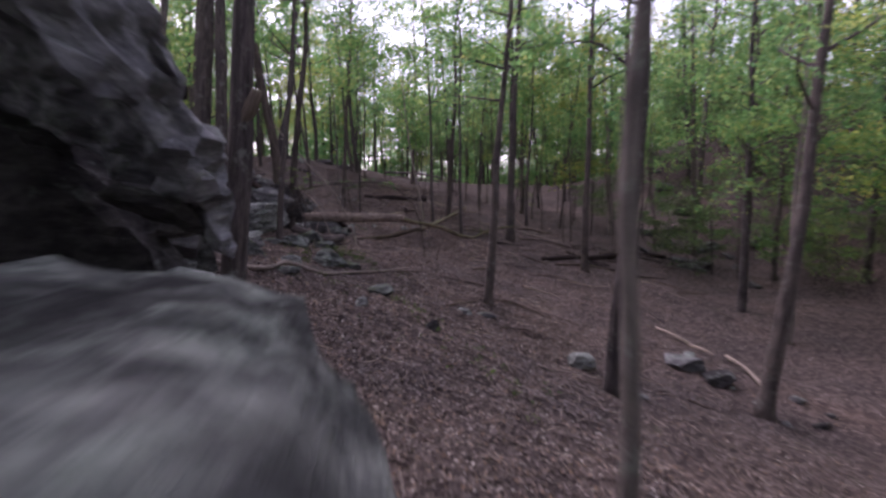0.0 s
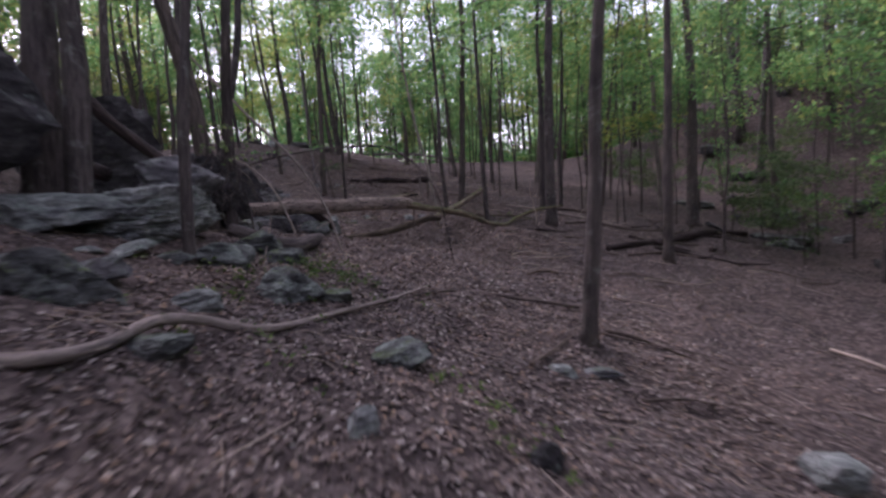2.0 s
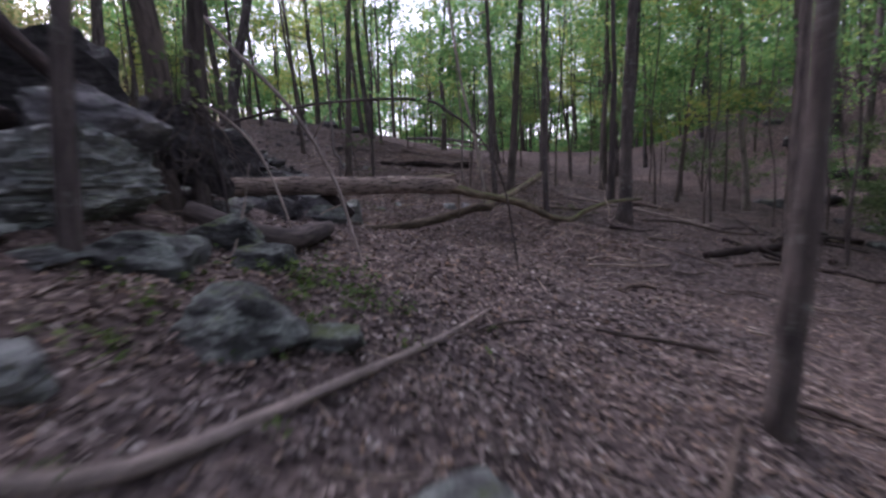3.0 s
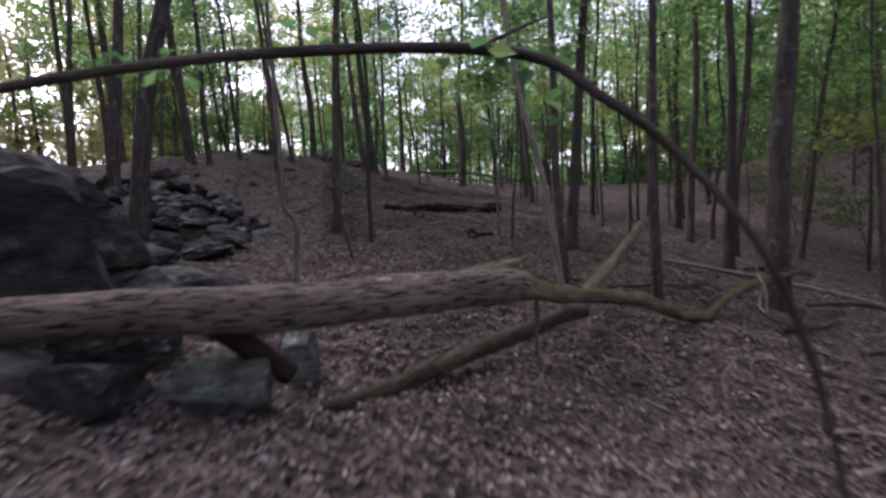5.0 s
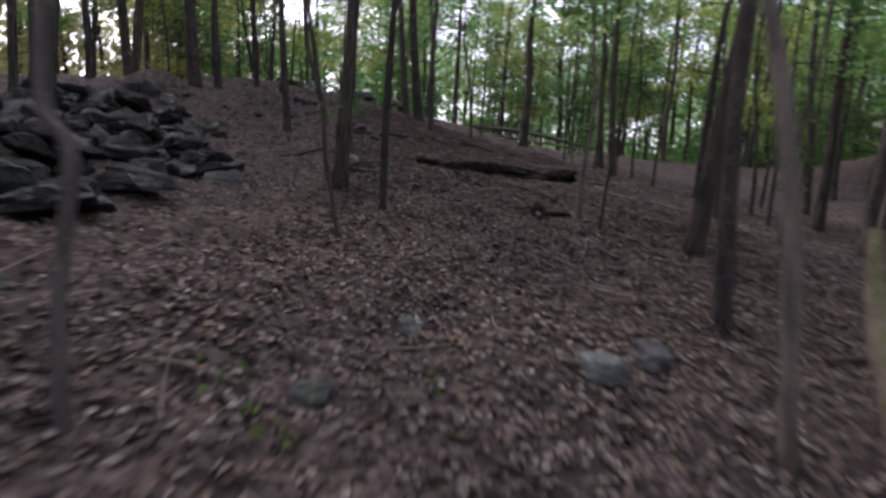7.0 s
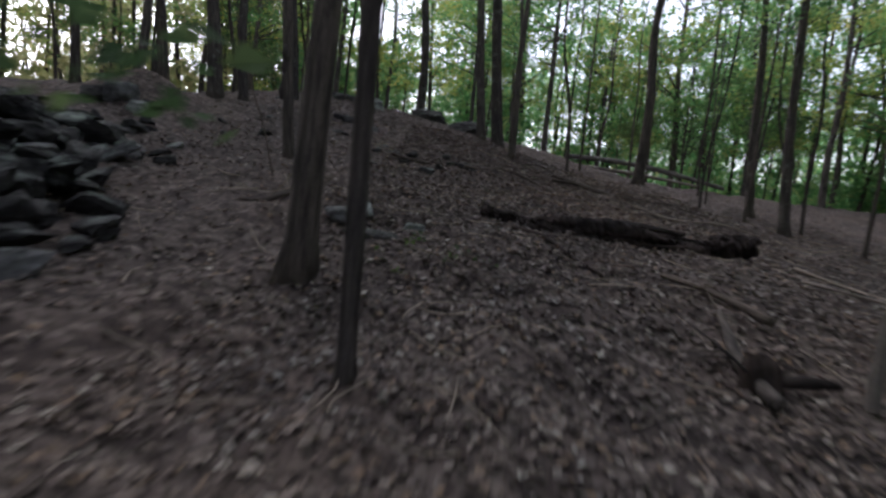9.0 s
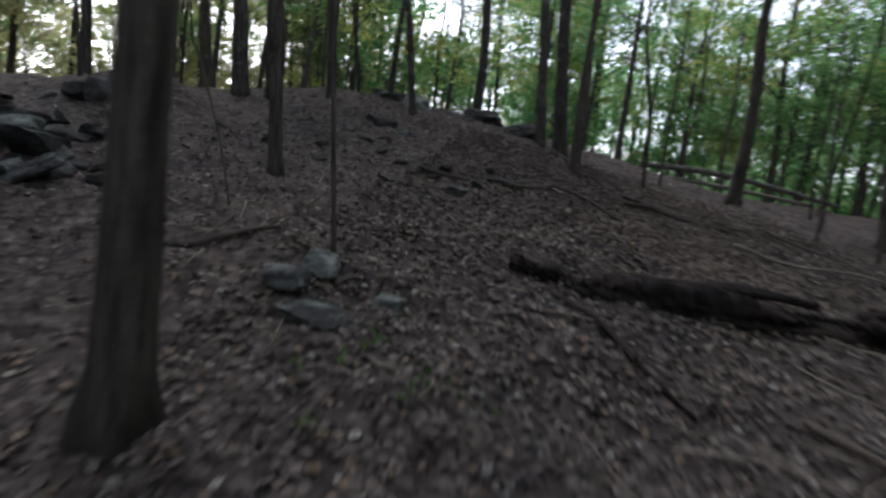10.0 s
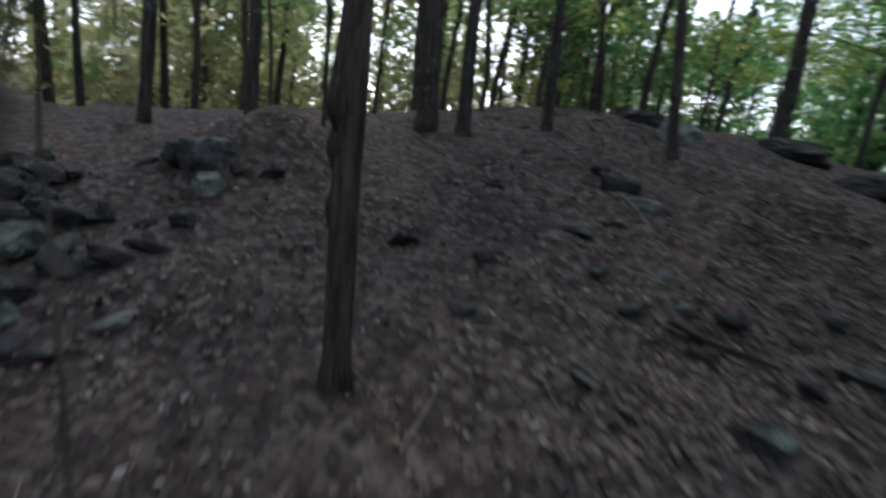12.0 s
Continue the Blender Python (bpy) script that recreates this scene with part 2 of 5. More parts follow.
def ground_material():
    m, nd, lk, sh = material("leaf_covered_soil")
    geo = nd.new("ShaderNodeNewGeometry")
    pos = geo.outputs["Position"]
    vor = nd.new("ShaderNodeTexVoronoi")
    vor.inputs["Scale"].default_value = 13
    warp = noise_node(nd, lk, pos, 9, 3, 0.6)
    wv = mix(nd, lk, 0.12, pos, warp.outputs["Color"], "ADD")
    lk.new(wv, vor.inputs["Vector"])
    pick = nd.new("ShaderNodeSeparateColor")
    lk.new(vor.outputs["Color"], pick.inputs[0])
    leaf = ramp(nd, [(0.0, (0.055, 0.043, 0.04)), (0.35, (0.092, 0.071, 0.065)), (0.7, (0.135, 0.106, 0.096)), (1.0, (0.205, 0.168, 0.152))])
    lk.new(pick.outputs[0], leaf.inputs[0])
    edge = ramp(nd, [(0.0, (1.1, 1.1, 1.1)), (0.6, (0.55, 0.55, 0.55))])
    lk.new(vor.outputs["Distance"], edge.inputs[0])
    col = mix(nd, lk, 0.8, leaf.outputs[0], edge.outputs[0], "MULTIPLY")
    big = noise_node(nd, lk, pos, 0.33, 5, 0.6)
    tone = ramp(nd, [(0.32, (0.72, 0.72, 0.74)), (0.55, (1.0, 0.97, 0.95)), (0.75, (1.22, 1.1, 1.0))])
    lk.new(big.outputs[0], tone.inputs[0])
    col = mix(nd, lk, 1.0, col, tone.outputs[0], "MULTIPLY")
    green = noise_node(nd, lk, pos, 0.9, 6, 0.7)
    gf = ramp(nd, [(0.62, (0, 0, 0)), (0.74, (0.45, 0.45, 0.45))])
    lk.new(green.outputs[0], gf.inputs[0])
    col = mix(nd, lk, gf.outputs[0], col, (0.06, 0.072, 0.035))
    lk.new(col, sh.inputs["Base Color"])
    sh.inputs["Roughness"].default_value = 0.95
    sh.inputs["Specular IOR Level"].default_value = 0.15
    fine = noise_node(nd, lk, pos, 22, 5, 0.7)
    ad = nd.new("ShaderNodeMath")
    ad.operation = "ADD"
    lk.new(fine.outputs[0], ad.inputs[0])
    lk.new(pick.outputs[1], ad.inputs[1])
    bump(nd, lk, ad.outputs[0], 0.8, 0.025, sh)
    return m


BARK_GREY = bark("grey_brown_bark", (0.032, 0.027, 0.027), (0.115, 0.1, 0.096), lichen=0.3)
BARK_DARK = bark("dark_bark", (0.026, 0.022, 0.022), (0.115, 0.099, 0.092))
BARK_PALE = bark("pale_smooth_bark", (0.09, 0.08, 0.075), (0.23, 0.205, 0.19), lichen=0.4, ridge=0.4)
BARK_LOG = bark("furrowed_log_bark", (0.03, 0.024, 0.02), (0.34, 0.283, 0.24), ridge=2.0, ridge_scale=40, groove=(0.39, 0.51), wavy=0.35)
BARK_BRANCH = bark("brown_branch_bark", (0.026, 0.021, 0.017), (0.095, 0.08, 0.06), ridge=0.8, ridge_scale=28)
BARK_MOSSY = bark("mossy_bark", (0.05, 0.042, 0.036), (0.18, 0.15, 0.125), moss=-0.15)
BARK_MOSS_HEAVY = bark("moss_covered_wood", (0.05, 0.043, 0.032), (0.18, 0.15, 0.11), moss=0.3)
MOSS_LOG = bark("thick_dark_moss", (0.02, 0.018, 0.015), (0.075, 0.063, 0.05), moss=0.06, ridge=1.4, moss_tone=0.5)
DEADWOOD = bark("bleached_deadwood", (0.14, 0.12, 0.105), (0.36, 0.31, 0.27), ridge=0.6, ridge_scale=24)
DEADWOOD_DARK = bark("damp_deadwood", (0.05, 0.04, 0.036), (0.16, 0.13, 0.11), ridge=0.8, ridge_scale=20)
ROTTEN = bark("rotten_wood", (0.012, 0.01, 0.01), (0.05, 0.036, 0.033), ridge=1.6, ridge_scale=14)
WOOD_BARE, _n, _l, _s = material("bare_cut_wood")
_s.inputs["Base Color"].default_value = (0.5, 0.42, 0.32, 1)
_s.inputs["Roughness"].default_value = 0.8
_wc = noise_node(_n, _l, _n.new("ShaderNodeTexCoord").outputs["Object"], 14, 5, 0.7)
_wr = ramp(_n, [(0.3, (0.36, 0.30, 0.23)), (0.7, (0.62, 0.55, 0.45))])
_l.new(_wc.outputs[0], _wr.inputs[0])
_l.new(_wr.outputs[0], _s.inputs["Base Color"])
ROCK_GREY = rock_material("grey_gneiss", (0.05, 0.048, 0.05), (0.25, 0.236, 0.24), 0.05, 0.25)
ROCK_LICHEN = rock_material("lichen_covered_rock", (0.07, 0.072, 0.07), (0.45, 0.46, 0.435), 0.0, 0.5, 1.2)
ROCK_LEDGE = rock_material("weathered_ledge_rock", (0.03, 0.032, 0.031), (0.27, 0.28, 0.262), 0.0, 0.28, 1.8, 1.0)
ROCK_SLAB = rock_material("pale_weathered_slab", (0.08, 0.08, 0.09), (0.36, 0.356, 0.378), 0.0, 0.1, 0.9)
ROCK_PALE = rock_material("pale_gneiss", (0.09, 0.09, 0.1), (0.36, 0.355, 0.38), 0.0, 0.1, 1.4)
ROCK_MOSSY = rock_material("mossy_rock", (0.03, 0.031, 0.03), (0.15, 0.153, 0.146), 0.24, 0.3)
# Very dark base colour; inside the overhang's gap it stands in for shade.
ROCK_DARK = rock_material("dark_rock", (0.014, 0.0135, 0.014), (0.09, 0.081, 0.082), 0.0, 0.08)
LEAF_GREEN = leaf_material("green_leaves", [(0.0, (0.085, 0.2, 0.075)), (0.45, (0.145, 0.295, 0.105)), (0.8, (0.225, 0.37, 0.125)), (1.0, (0.36, 0.40, 0.13))], 0.72)
LEAF_YELLOW = leaf_material("turning_leaves", [(0.0, (0.16, 0.27, 0.08)), (0.5, (0.28, 0.37, 0.10)), (1.0, (0.46, 0.42, 0.12))], 0.72)
# Darker copy of the green leaves: shade under the crowns is in the colour.
LEAF_SHADE = leaf_material("shaded_understory_leaves", [(0.0, (0.06, 0.10, 0.045)), (0.6, (0.10, 0.155, 0.065)), (1.0, (0.17, 0.22, 0.09))], 0.5)
# Brighter copy of the green leaves: sky light on far crowns is in the colour.
LEAF_FAR = leaf_material("far_backlit_leaves", [(0.0, (0.14, 0.31, 0.12)), (0.5, (0.22, 0.41, 0.16)), (0.85, (0.32, 0.48, 0.19)), (1.0, (0.48, 0.5, 0.2))], 0.72)
# Sunlight on the western far crowns is put into this yellow colour.
LEAF_FAR_SUNLIT = leaf_material("far_sunlit_leaves", [(0.0, (0.24, 0.28, 0.12)), (0.5, (0.38, 0.38, 0.18)), (1.0, (0.52, 0.44, 0.22))], 0.72)
LITTER = leaf_material("fallen_leaves", [(0.0, (0.062, 0.048, 0.045)), (0.35, (0.122, 0.093, 0.085)), (0.62, (0.185, 0.142, 0.126)), (0.72, (0.22, 0.145, 0.1)), (0.8, (0.2, 0.158, 0.144)), (0.93, (0.26, 0.21, 0.19)), (1.0, (0.38, 0.335, 0.305))], 0.1)
LITTER_FERN = leaf_material("low_green_plants", [(0.0, (0.03, 0.06, 0.015)), (1.0, (0.09, 0.14, 0.035))], 0.3)
SOIL = ground_material()

# ---- ground: one sheet to the horizon ----
def spread(lo, hi, step, far_lo, far_hi, growth=1.16):
    mid = list(np.arange(lo, hi + step / 2, step))
    left, s, v = [], step, lo
    while v > far_lo:
        s *= growth
        v -= s
        left.append(v)
    right, s, v = [], step, hi
    while v < far_hi:
        s *= growth
        v += s
        right.append(v)
    return np.array(left[::-1] + mid + right)


def build_ground():
    xs = spread(-9, 10, 0.14, -420, 420)
    ys = spread(-8, 37, 0.14, -400, 460)
    gx, gy = np.meshgrid(xs, ys)
    gz = height(gx, gy)
    v = np.stack([gx, gy, gz], -1).reshape(-1, 3)
    nx, ny = len(xs), len(ys)
    i = (np.arange(ny - 1)[:, None] * nx + np.arange(nx - 1)).ravel()
    f = np.stack([i, i + 1, i + nx + 1, i + nx], 1)
    ob = mesh_object("ground", v, f, SOIL)
    tagged(ob, "forest floor of brown leaf litter over soil, sloping to a hollow", "ground", kind="structure")


build_ground()


# ---- wood: tubes along a bent line ----
def smooth_line(points, per=6):
    """Catmull-Rom through (x, y, z, radius) points."""
    p = np.array(points, float)
    p = np.vstack([2 * p[0] - p[1], p, 2 * p[-1] - p[-2]])
    out = []
    for i in range(1, len(p) - 2):
        a, b, c, d = p[i - 1:i + 3]
        for t in np.linspace(0, 1, per, endpoint=False):
            out.append(0.5 * (2 * b + (c - a) * t + (2 * a - 5 * b + 4 * c - d) * t * t + (3 * b - a - 3 * c + d) * t ** 3))
    out.append(p[-2])
    return np.array(out)


def tube(points, seg=10, per=6, rough=0.06, flare=0.0, rng=None, cap=True):
    """Vertices, triangles and UVs (metres round, metres along) of a tapering, uneven round member."""
    rng = rng or RNG
    line = smooth_line(points, per)
    pos, rad = line[:, :3], np.maximum(line[:, 3], 0.002)
    tang = np.gradient(pos, axis=0)
    tang /= np.linalg.norm(tang, axis=1, keepdims=True) + 1e-9
    up = np.array([0.0, 0.0, 1.0]) if abs(tang[0, 2]) < 0.8 else np.array([1.0, 0.0, 0.0])
    n = len(pos)
    ang = np.linspace(0, 2 * np.pi, seg, endpoint=False)
    ph = rng.uniform(0, 6.28, 4)
    dist = np.concatenate([[0], np.cumsum(np.linalg.norm(np.diff(pos, axis=0), axis=1))])
    verts, uvs = [], []
    side = np.cross(up, tang[0])
    for k in range(n):
        side = side - tang[k] * (side @ tang[k])
        side /= np.linalg.norm(side) + 1e-9
        other = np.cross(tang[k], side)
        r = rad[k] * (1 + rough * np.sin(2 * ang + ph[0] + dist[k] * 2.1) + rough * 0.7 * np.sin(3 * ang + ph[1] - dist[k] * 3.3) + rough * 0.6 * np.sin(dist[k] * 7 + ph[2]))
        if flare:
            r = r * (1 + flare * np.exp(-dist[k] / (rad[0] * 1.6)) * (1 + 0.5 * np.sin(4 * ang + ph[3])))
        ring = pos[k] + np.outer(np.cos(ang) * r, side) + np.outer(np.sin(ang) * r, other)
        verts.append(ring)
        uvs.append(np.stack([ang * rad[k], np.full(seg, dist[k])], 1))
    v, uv = np.vstack(verts), np.vstack(uvs)
    f = []
    for k in range(n - 1):
        a = k * seg + np.arange(seg)
        b = k * seg + (np.arange(seg) + 1) % seg
        f.append(np.stack([a, b, b + seg], 1))
        f.append(np.stack([a, b + seg, a + seg], 1))
    f = np.vstack(f)
    if cap:
        for k, c in ((0, pos[0]), (n - 1, pos[-1])):
            v = np.vstack([v, c])
            uv = np.vstack([uv, [0, dist[k]]])
            a = k * seg + np.arange(seg)
            b = k * seg + (np.arange(seg) + 1) % seg
            tri = np.stack([b, a, np.full(seg, len(v) - 1)], 1)
            f = np.vstack([f, tri if k == 0 else tri[:, ::-1]])
    return v, f, uv


def joined(parts):
    vs, fs, us, off = [], [], [], 0
    for v, f, u in parts:
        vs.append(v)
        fs.append(f + off)
        us.append(u)
        off += len(v)
    return np.vstack(vs), np.vstack(fs), np.vstack(us)


# ---- leaves ----
def leaf_cards(centres, size, rng, tilt=0.75):
    """Folded diamond leaves (two triangles each) at the centres."""
    n = len(centres)
    a = rng.uniform(0, 6.28, n)
    length = size * rng.uniform(0.7, 1.35, n)
    width = length * rng.uniform(0.55, 0.85, n)
    fwd = np.stack([np.cos(a), np.sin(a), rng.normal(0, tilt, n)], 1)
    fwd /= np.linalg.norm(fwd, axis=1, keepdims=True)
    side = np.stack([-np.sin(a), np.cos(a), rng.normal(0, tilt, n)], 1)
    side -= fwd * (side * fwd).sum(1, keepdims=True)
    side /= np.linalg.norm(side, axis=1, keepdims=True)
    nrm = np.cross(fwd, side)
    fold = (rng.uniform(-0.05, 0.3, n) * width)[:, None] * nrm
    c = np.asarray(centres)
    v = np.empty((n, 4, 3))
    v[:, 0] = c - fwd * (length / 2)[:, None]
    v[:, 1] = c + side * (width / 2)[:, None] + fold + fwd * (length * 0.08)[:, None]
    v[:, 2] = c + fwd * (length / 2)[:, None]
    v[:, 3] = c - side * (width / 2)[:, None] + fold + fwd * (length * 0.08)[:, None]
    i = np.arange(n)[:, None] * 4
    f = np.concatenate([i + [0, 1, 2], i + [0, 2, 3]], 0)
    return v.reshape(-1, 3), f


def leaf_blades(centres, size, rng):
    """Small single three-cornered leaves, two near each centre."""
    c = np.repeat(np.asarray(centres), 2, axis=0)
    n = len(c)
    c = c + rng.normal(0, size * 0.7, (n, 3))
    fwd = rng.normal(0, 1, (n, 3)) * (1, 1, 0.7)
    fwd /= np.linalg.norm(fwd, axis=1, keepdims=True)
    side = np.cross(fwd, rng.normal(0, 1, (n, 3)) + np.array([0, 0, 1.2]))
    side /= np.linalg.norm(side, axis=1, keepdims=True)
    ln = (size * rng.uniform(0.6, 1.3, n))[:, None]
    v = np.stack([c - fwd * ln * 0.4 + side * ln * 0.36, c - fwd * ln * 0.4 - side * ln * 0.36, c + fwd * ln * 0.6], 1)
    return v.reshape(-1, 3), np.arange(3 * n).reshape(-1, 3)


def sprays(spots, rng, per, radius, flat=0.16):
    """Leaf centres in flat drooping sprays round the spots."""
    out = []
    for s, k in spots:
        r = radius * k
        n = max(6, int(per * k * k * rng.uniform(0.6, 1.3)))
        a, d = rng.uniform(0, 6.28, n), np.sqrt(rng.uniform(0, 1, n)) * r
        el = rng.uniform(0.5, 1.0)
        th = rng.uniform(0, 3.14)
        x, y = d * np.cos(a), d * np.sin(a) * el
        out.append(np.stack([s[0] + x * np.cos(th) - y * np.sin(th), s[1] + x * np.sin(th) + y * np.cos(th), s[2] + rng.normal(0, flat * r, n) - 0.12 * d * d / r], 1))
    return np.vstack(out)


# ---- trees ----
def trunk_parts(h, r, lean, rng, bend=0.25, limbs=8, first=0.3, seg=10, flare=0.45, limb_len=2.6, sink=0.25, fine=(5, 4)):
    """Trunk and limbs as tubes standing at the origin, and the limb ends for the leaves."""
    n = 7
    pts = []
    wob = rng.normal(0, bend, (n, 2)).cumsum(0) * 0.35
    for i in range(n):
        t = i / (n - 1)
        z = -sink + t * (h + sink)
        w = wob[i] * (0 if i < 2 else 1)
        pts.append((lean[0] * z + w[0], lean[1] * z + w[1], z, r * (1 - 0.78 * t ** 0.9)))
    parts = [tube(pts, seg, 5, 0.05, flare, rng)]
    line = smooth_line(pts, 8)
    ends = []
    for _ in range(limbs):
        t = rng.uniform(first, 0.98)
        q = line[int(t * (len(line) - 1))]
        a = rng.uniform(0, 6.28)
        ln = limb_len * rng.uniform(0.5, 1.2) * (1.15 - 0.6 * t)
        rise = rng.uniform(0.1, 0.75)
        e = q[:3] + np.array([np.cos(a) * ln, np.sin(a) * ln, ln * rise])
        mid = (q[:3] + e) / 2 + rng.normal(0, 0.12 * ln, 3) * [1, 1, 0.6]
        rr = max(0.012, min(q[3] * 0.5, 0.05))
        parts.append(tube([(*q[:3], rr), (*mid, rr * 0.65), (*e, rr * 0.2)], fine[0], fine[1], 0.04, 0, rng, cap=False))
        ends += [(mid, 0.7), (e, 1.0), ((e + mid) / 2 + rng.normal(0, 0.3, 3), 0.8)]
    return parts, ends, line


def add_tree(x, y, h, r, lean, seed, mat=None, leaf=None, label="", bend=0.25, limbs=13, first=0.45, leaves=True, per=26, size=0.2, radius=1.0, group="forest trees", flare=0.45, seg=12, limb_len=2.6):
    rng = np.random.default_rng(seed)
    tree = empty("tree", pose(x, y, h1(x, y)), label or "slender grey-barked forest tree rising from leaf litter", "tree", group)
    parts, ends, line = trunk_parts(h, r, lean, rng, bend, limbs, first, seg, flare, limb_len)
    v, f, u = parts[0]
    mesh_object("trunk", v, f, mat or BARK_GREY, tree, uv=u)
    for v, f, u in parts[1:]:
        mesh_object("limb", v, f, mat or BARK_GREY, tree, uv=u)
    if leaves:
        lv, lf = leaf_blades(sprays(ends, rng, per, radius), size * 0.8, rng)
        mesh_object("crown", lv, lf, leaf or LEAF_GREEN, tree, "thin green and yellowing leaf sprays", smooth=False)
    return tree


SPOTS = []


def stand(x, y, r, lx=0.0, ly=0.0, h=15.0, mat=None, **more):
    """A tree whose trunk is seen well enough to have its own shape."""
    SPOTS.append((x, y))
    # mostly unseen crowns set the ground light: thin over hollow, close over slope
    more.setdefault("per", 19 if y < 20 else 40)
    more.setdefault("first", 0.45 if y < 20 else 0.56)
    return add_tree(x, y, h, r, (lx, ly), 1000 + len(SPOTS), mat, **more)


PALE = dict(mat=BARK_PALE, label="pale smooth-barked slender tree among fallen leaves")
DARK = dict(mat=BARK_DARK, label="dark-barked forest tree rising from leaf litter")
# round the hollow at the start
stand(1.40, -3.46, 0.07, 0.06, 0.0, 11, leaves=False, limbs=3, first=0.75, mat=BARK_PALE, label="slim pale tree close beside the ledge")
stand(1.95, -4.4, 0.08, 0.2, 0.02, 10, leaves=False, limbs=3, first=0.75, **DARK)
stand(2.40, 8.05, 0.13, 0.08, 0.0, 13, bend=0.08)
stand(7.7, 15.45, 0.16, -0.005, 0.0, 16, **DARK)
stand(12.4, 22.1, 0.25, -0.01, 0.0, 17)
stand(4.47, 4.21, 0.15, 0.038, -0.02, 13)
stand(8.55, 5.09, 0.2, 0.12, -0.015, 15)
stand(13.07, 10.25, 0.11, 0.005, 0.0, 12, **PALE)
stand(-3.2, 7.7, 0.085, 0.075, 0.03, 11, bend=0.1)
burl_tree = stand(-2.0, 0.05, 0.165, 0.1, 0.05, 15, label="leaning tree with gnarled roots and a broken stub beside the rocks", bend=0.12, flare=0.8, seg=18)
# its gnarled roots spread over the bank, and a broken stub
ROOTS = np.random.default_rng(91)
for a in (-2.6, -1.9, -1.3, -0.7, -0.15, 0.5, 1.2):
    reach, r, line = ROOTS.uniform(0.65, 1.15), ROOTS.uniform(0.05, 0.085), []
    for t in (0.0, 0.3, 0.62, 1.0):
        px, py = np.cos(a + 0.35 * t * ROOTS.normal()) * (0.08 + reach * t), np.sin(a + 0.35 * t * ROOTS.normal()) * (0.08 + reach * t)
        line.append((px, py, h1(-2.0 + px, 0.05 + py) - h1(-2.0, 0.05) + 0.34 * (1 - t) ** 2 + 0.02 - 0.06 * t, r * (1 - 0.6 * t)))
    v, f, u = tube(line, 9, 7, 0.16, 0, ROOTS)
    mesh_object("root", v, f, BARK_GREY, burl_tree, "gnarled surface root", uv=u)
v, f, u = tube([(0.3, 0.1, 2.9, 0.085), (0.42, 0.06, 3.08, 0.08), (0.52, 0.02, 3.26, 0.055)], 9, 5, 0.12, 0, ROOTS)
mesh_object("stub", v, f, BARK_MOSSY, burl_tree, "broken reddish branch stub", uv=u)
stand(-5.9, 9.3, 0.29, 0.10, 0.05, 16, label="twin-stemmed tree on the rocky ledge")
stand(-5.25, 9.0, 0.2, 0.10, 0.05, 15, label="twin-stemmed tree on the rocky ledge")
stand(-7.3, 9.4, 0.15, 0.10, 0.05, 13, **PALE)
stand(5.12, 18.8, 0.2, 0.008, -0.004, 16)
stand(12.7, 25.3, 0.16, -0.05, 0.03, 12, **PALE)
stand(5.42, 20.9, 0.12, 0.023, -0.007, 13, **DARK)
stand(0.71, 22.95, 0.045, 0.013, 0.0, 6, **PALE)
stand(22.0, 33.0, 0.2, -0.04, 0.02, 15)
stand(20.6, 30.8, 0.26, -0.04, 0.02, 16)
stand(23.5, 27.5, 0.24, -0.04, 0.03, 15)
stand(16.5, 22.5, 0.16, -0.02, 0.0, 14)
stand(18.2, 18.2, 0.15, 0.0, 0.0, 14)
stand(14.6, 15.2, 0.11, 0.0, 0.0, 12)
# round the fallen log
stand(-6.17, 19.1, 0.17, 0.11, 0.08, 16)
stand(-12.1, 30.3, 0.12, 0.09, 0.055, 13)
knotty = stand(-5.82, 26.9, 0.093, -0.06, 0.0, 13, bend=0.05, mat=BARK_DARK, label="dark-barked tree with a knotty burl on the slope")
for kx, ky, kz, kr in ((0.0, -0.07, 1.62, 0.075), (-0.02, -0.06, 1.4, 0.06), (-0.09, -0.02, 1.05, 0.05)):
    v, f, u = tube([(kx - 0.06 * kz, ky, kz - 0.13, kr * 0.4), (kx - 0.06 * kz, ky, kz, kr), (kx - 0.06 * kz, ky, kz + 0.14, kr * 0.4)], 10, 5, 0.15, 0, np.random.default_rng(int(kz * 100)))
    mesh_object("burl", v, f, BARK_DARK, knotty, "rounded bark burl", uv=u)
stand(-3.38, 22.98, 0.125, 0.06, 0.015, 16, label="thick dark tree with flared roots on the slope", mat=BARK_DARK, flare=0.7, seg=16)
stand(0.55, 36.2, 0.16, 0.03, 0.0, 15, **DARK)
stand(0.9, 16.9, 0.05, -0.11, 0.05, 11, **PALE)
stand(1.42, 19.0, 0.085, -0.06, 0.02, 12)
stand(2.65, 17.95, 0.088, -0.025, 0.017, 13)
stand(10.0, 32.8, 0.13, -0.05, 0.03, 14)
stand(-2.36, 21.7, 0.058, 0.011, 0.002, 11, **DARK)
stand(6.3, 24.4, 0.12, 0.02, 0.0, 13)
stand(7.7, 28.2, 0.13, 0.0, 0.0, 14, **DARK)
stand(5.0, 29.3, 0.1, 0.02, 0.0, 13)
stand(-9.3, 23.6, 0.17, 0.09, 0.06, 15)
stand(-10.4, 20.2, 0.2, 0.09, 0.06, 15)
stand(2.35, 22.2, 0.145, 0.075, -0.02, 14, **DARK)
stand(6.9, 23.2, 0.1, 0.0, 0.0, 13)
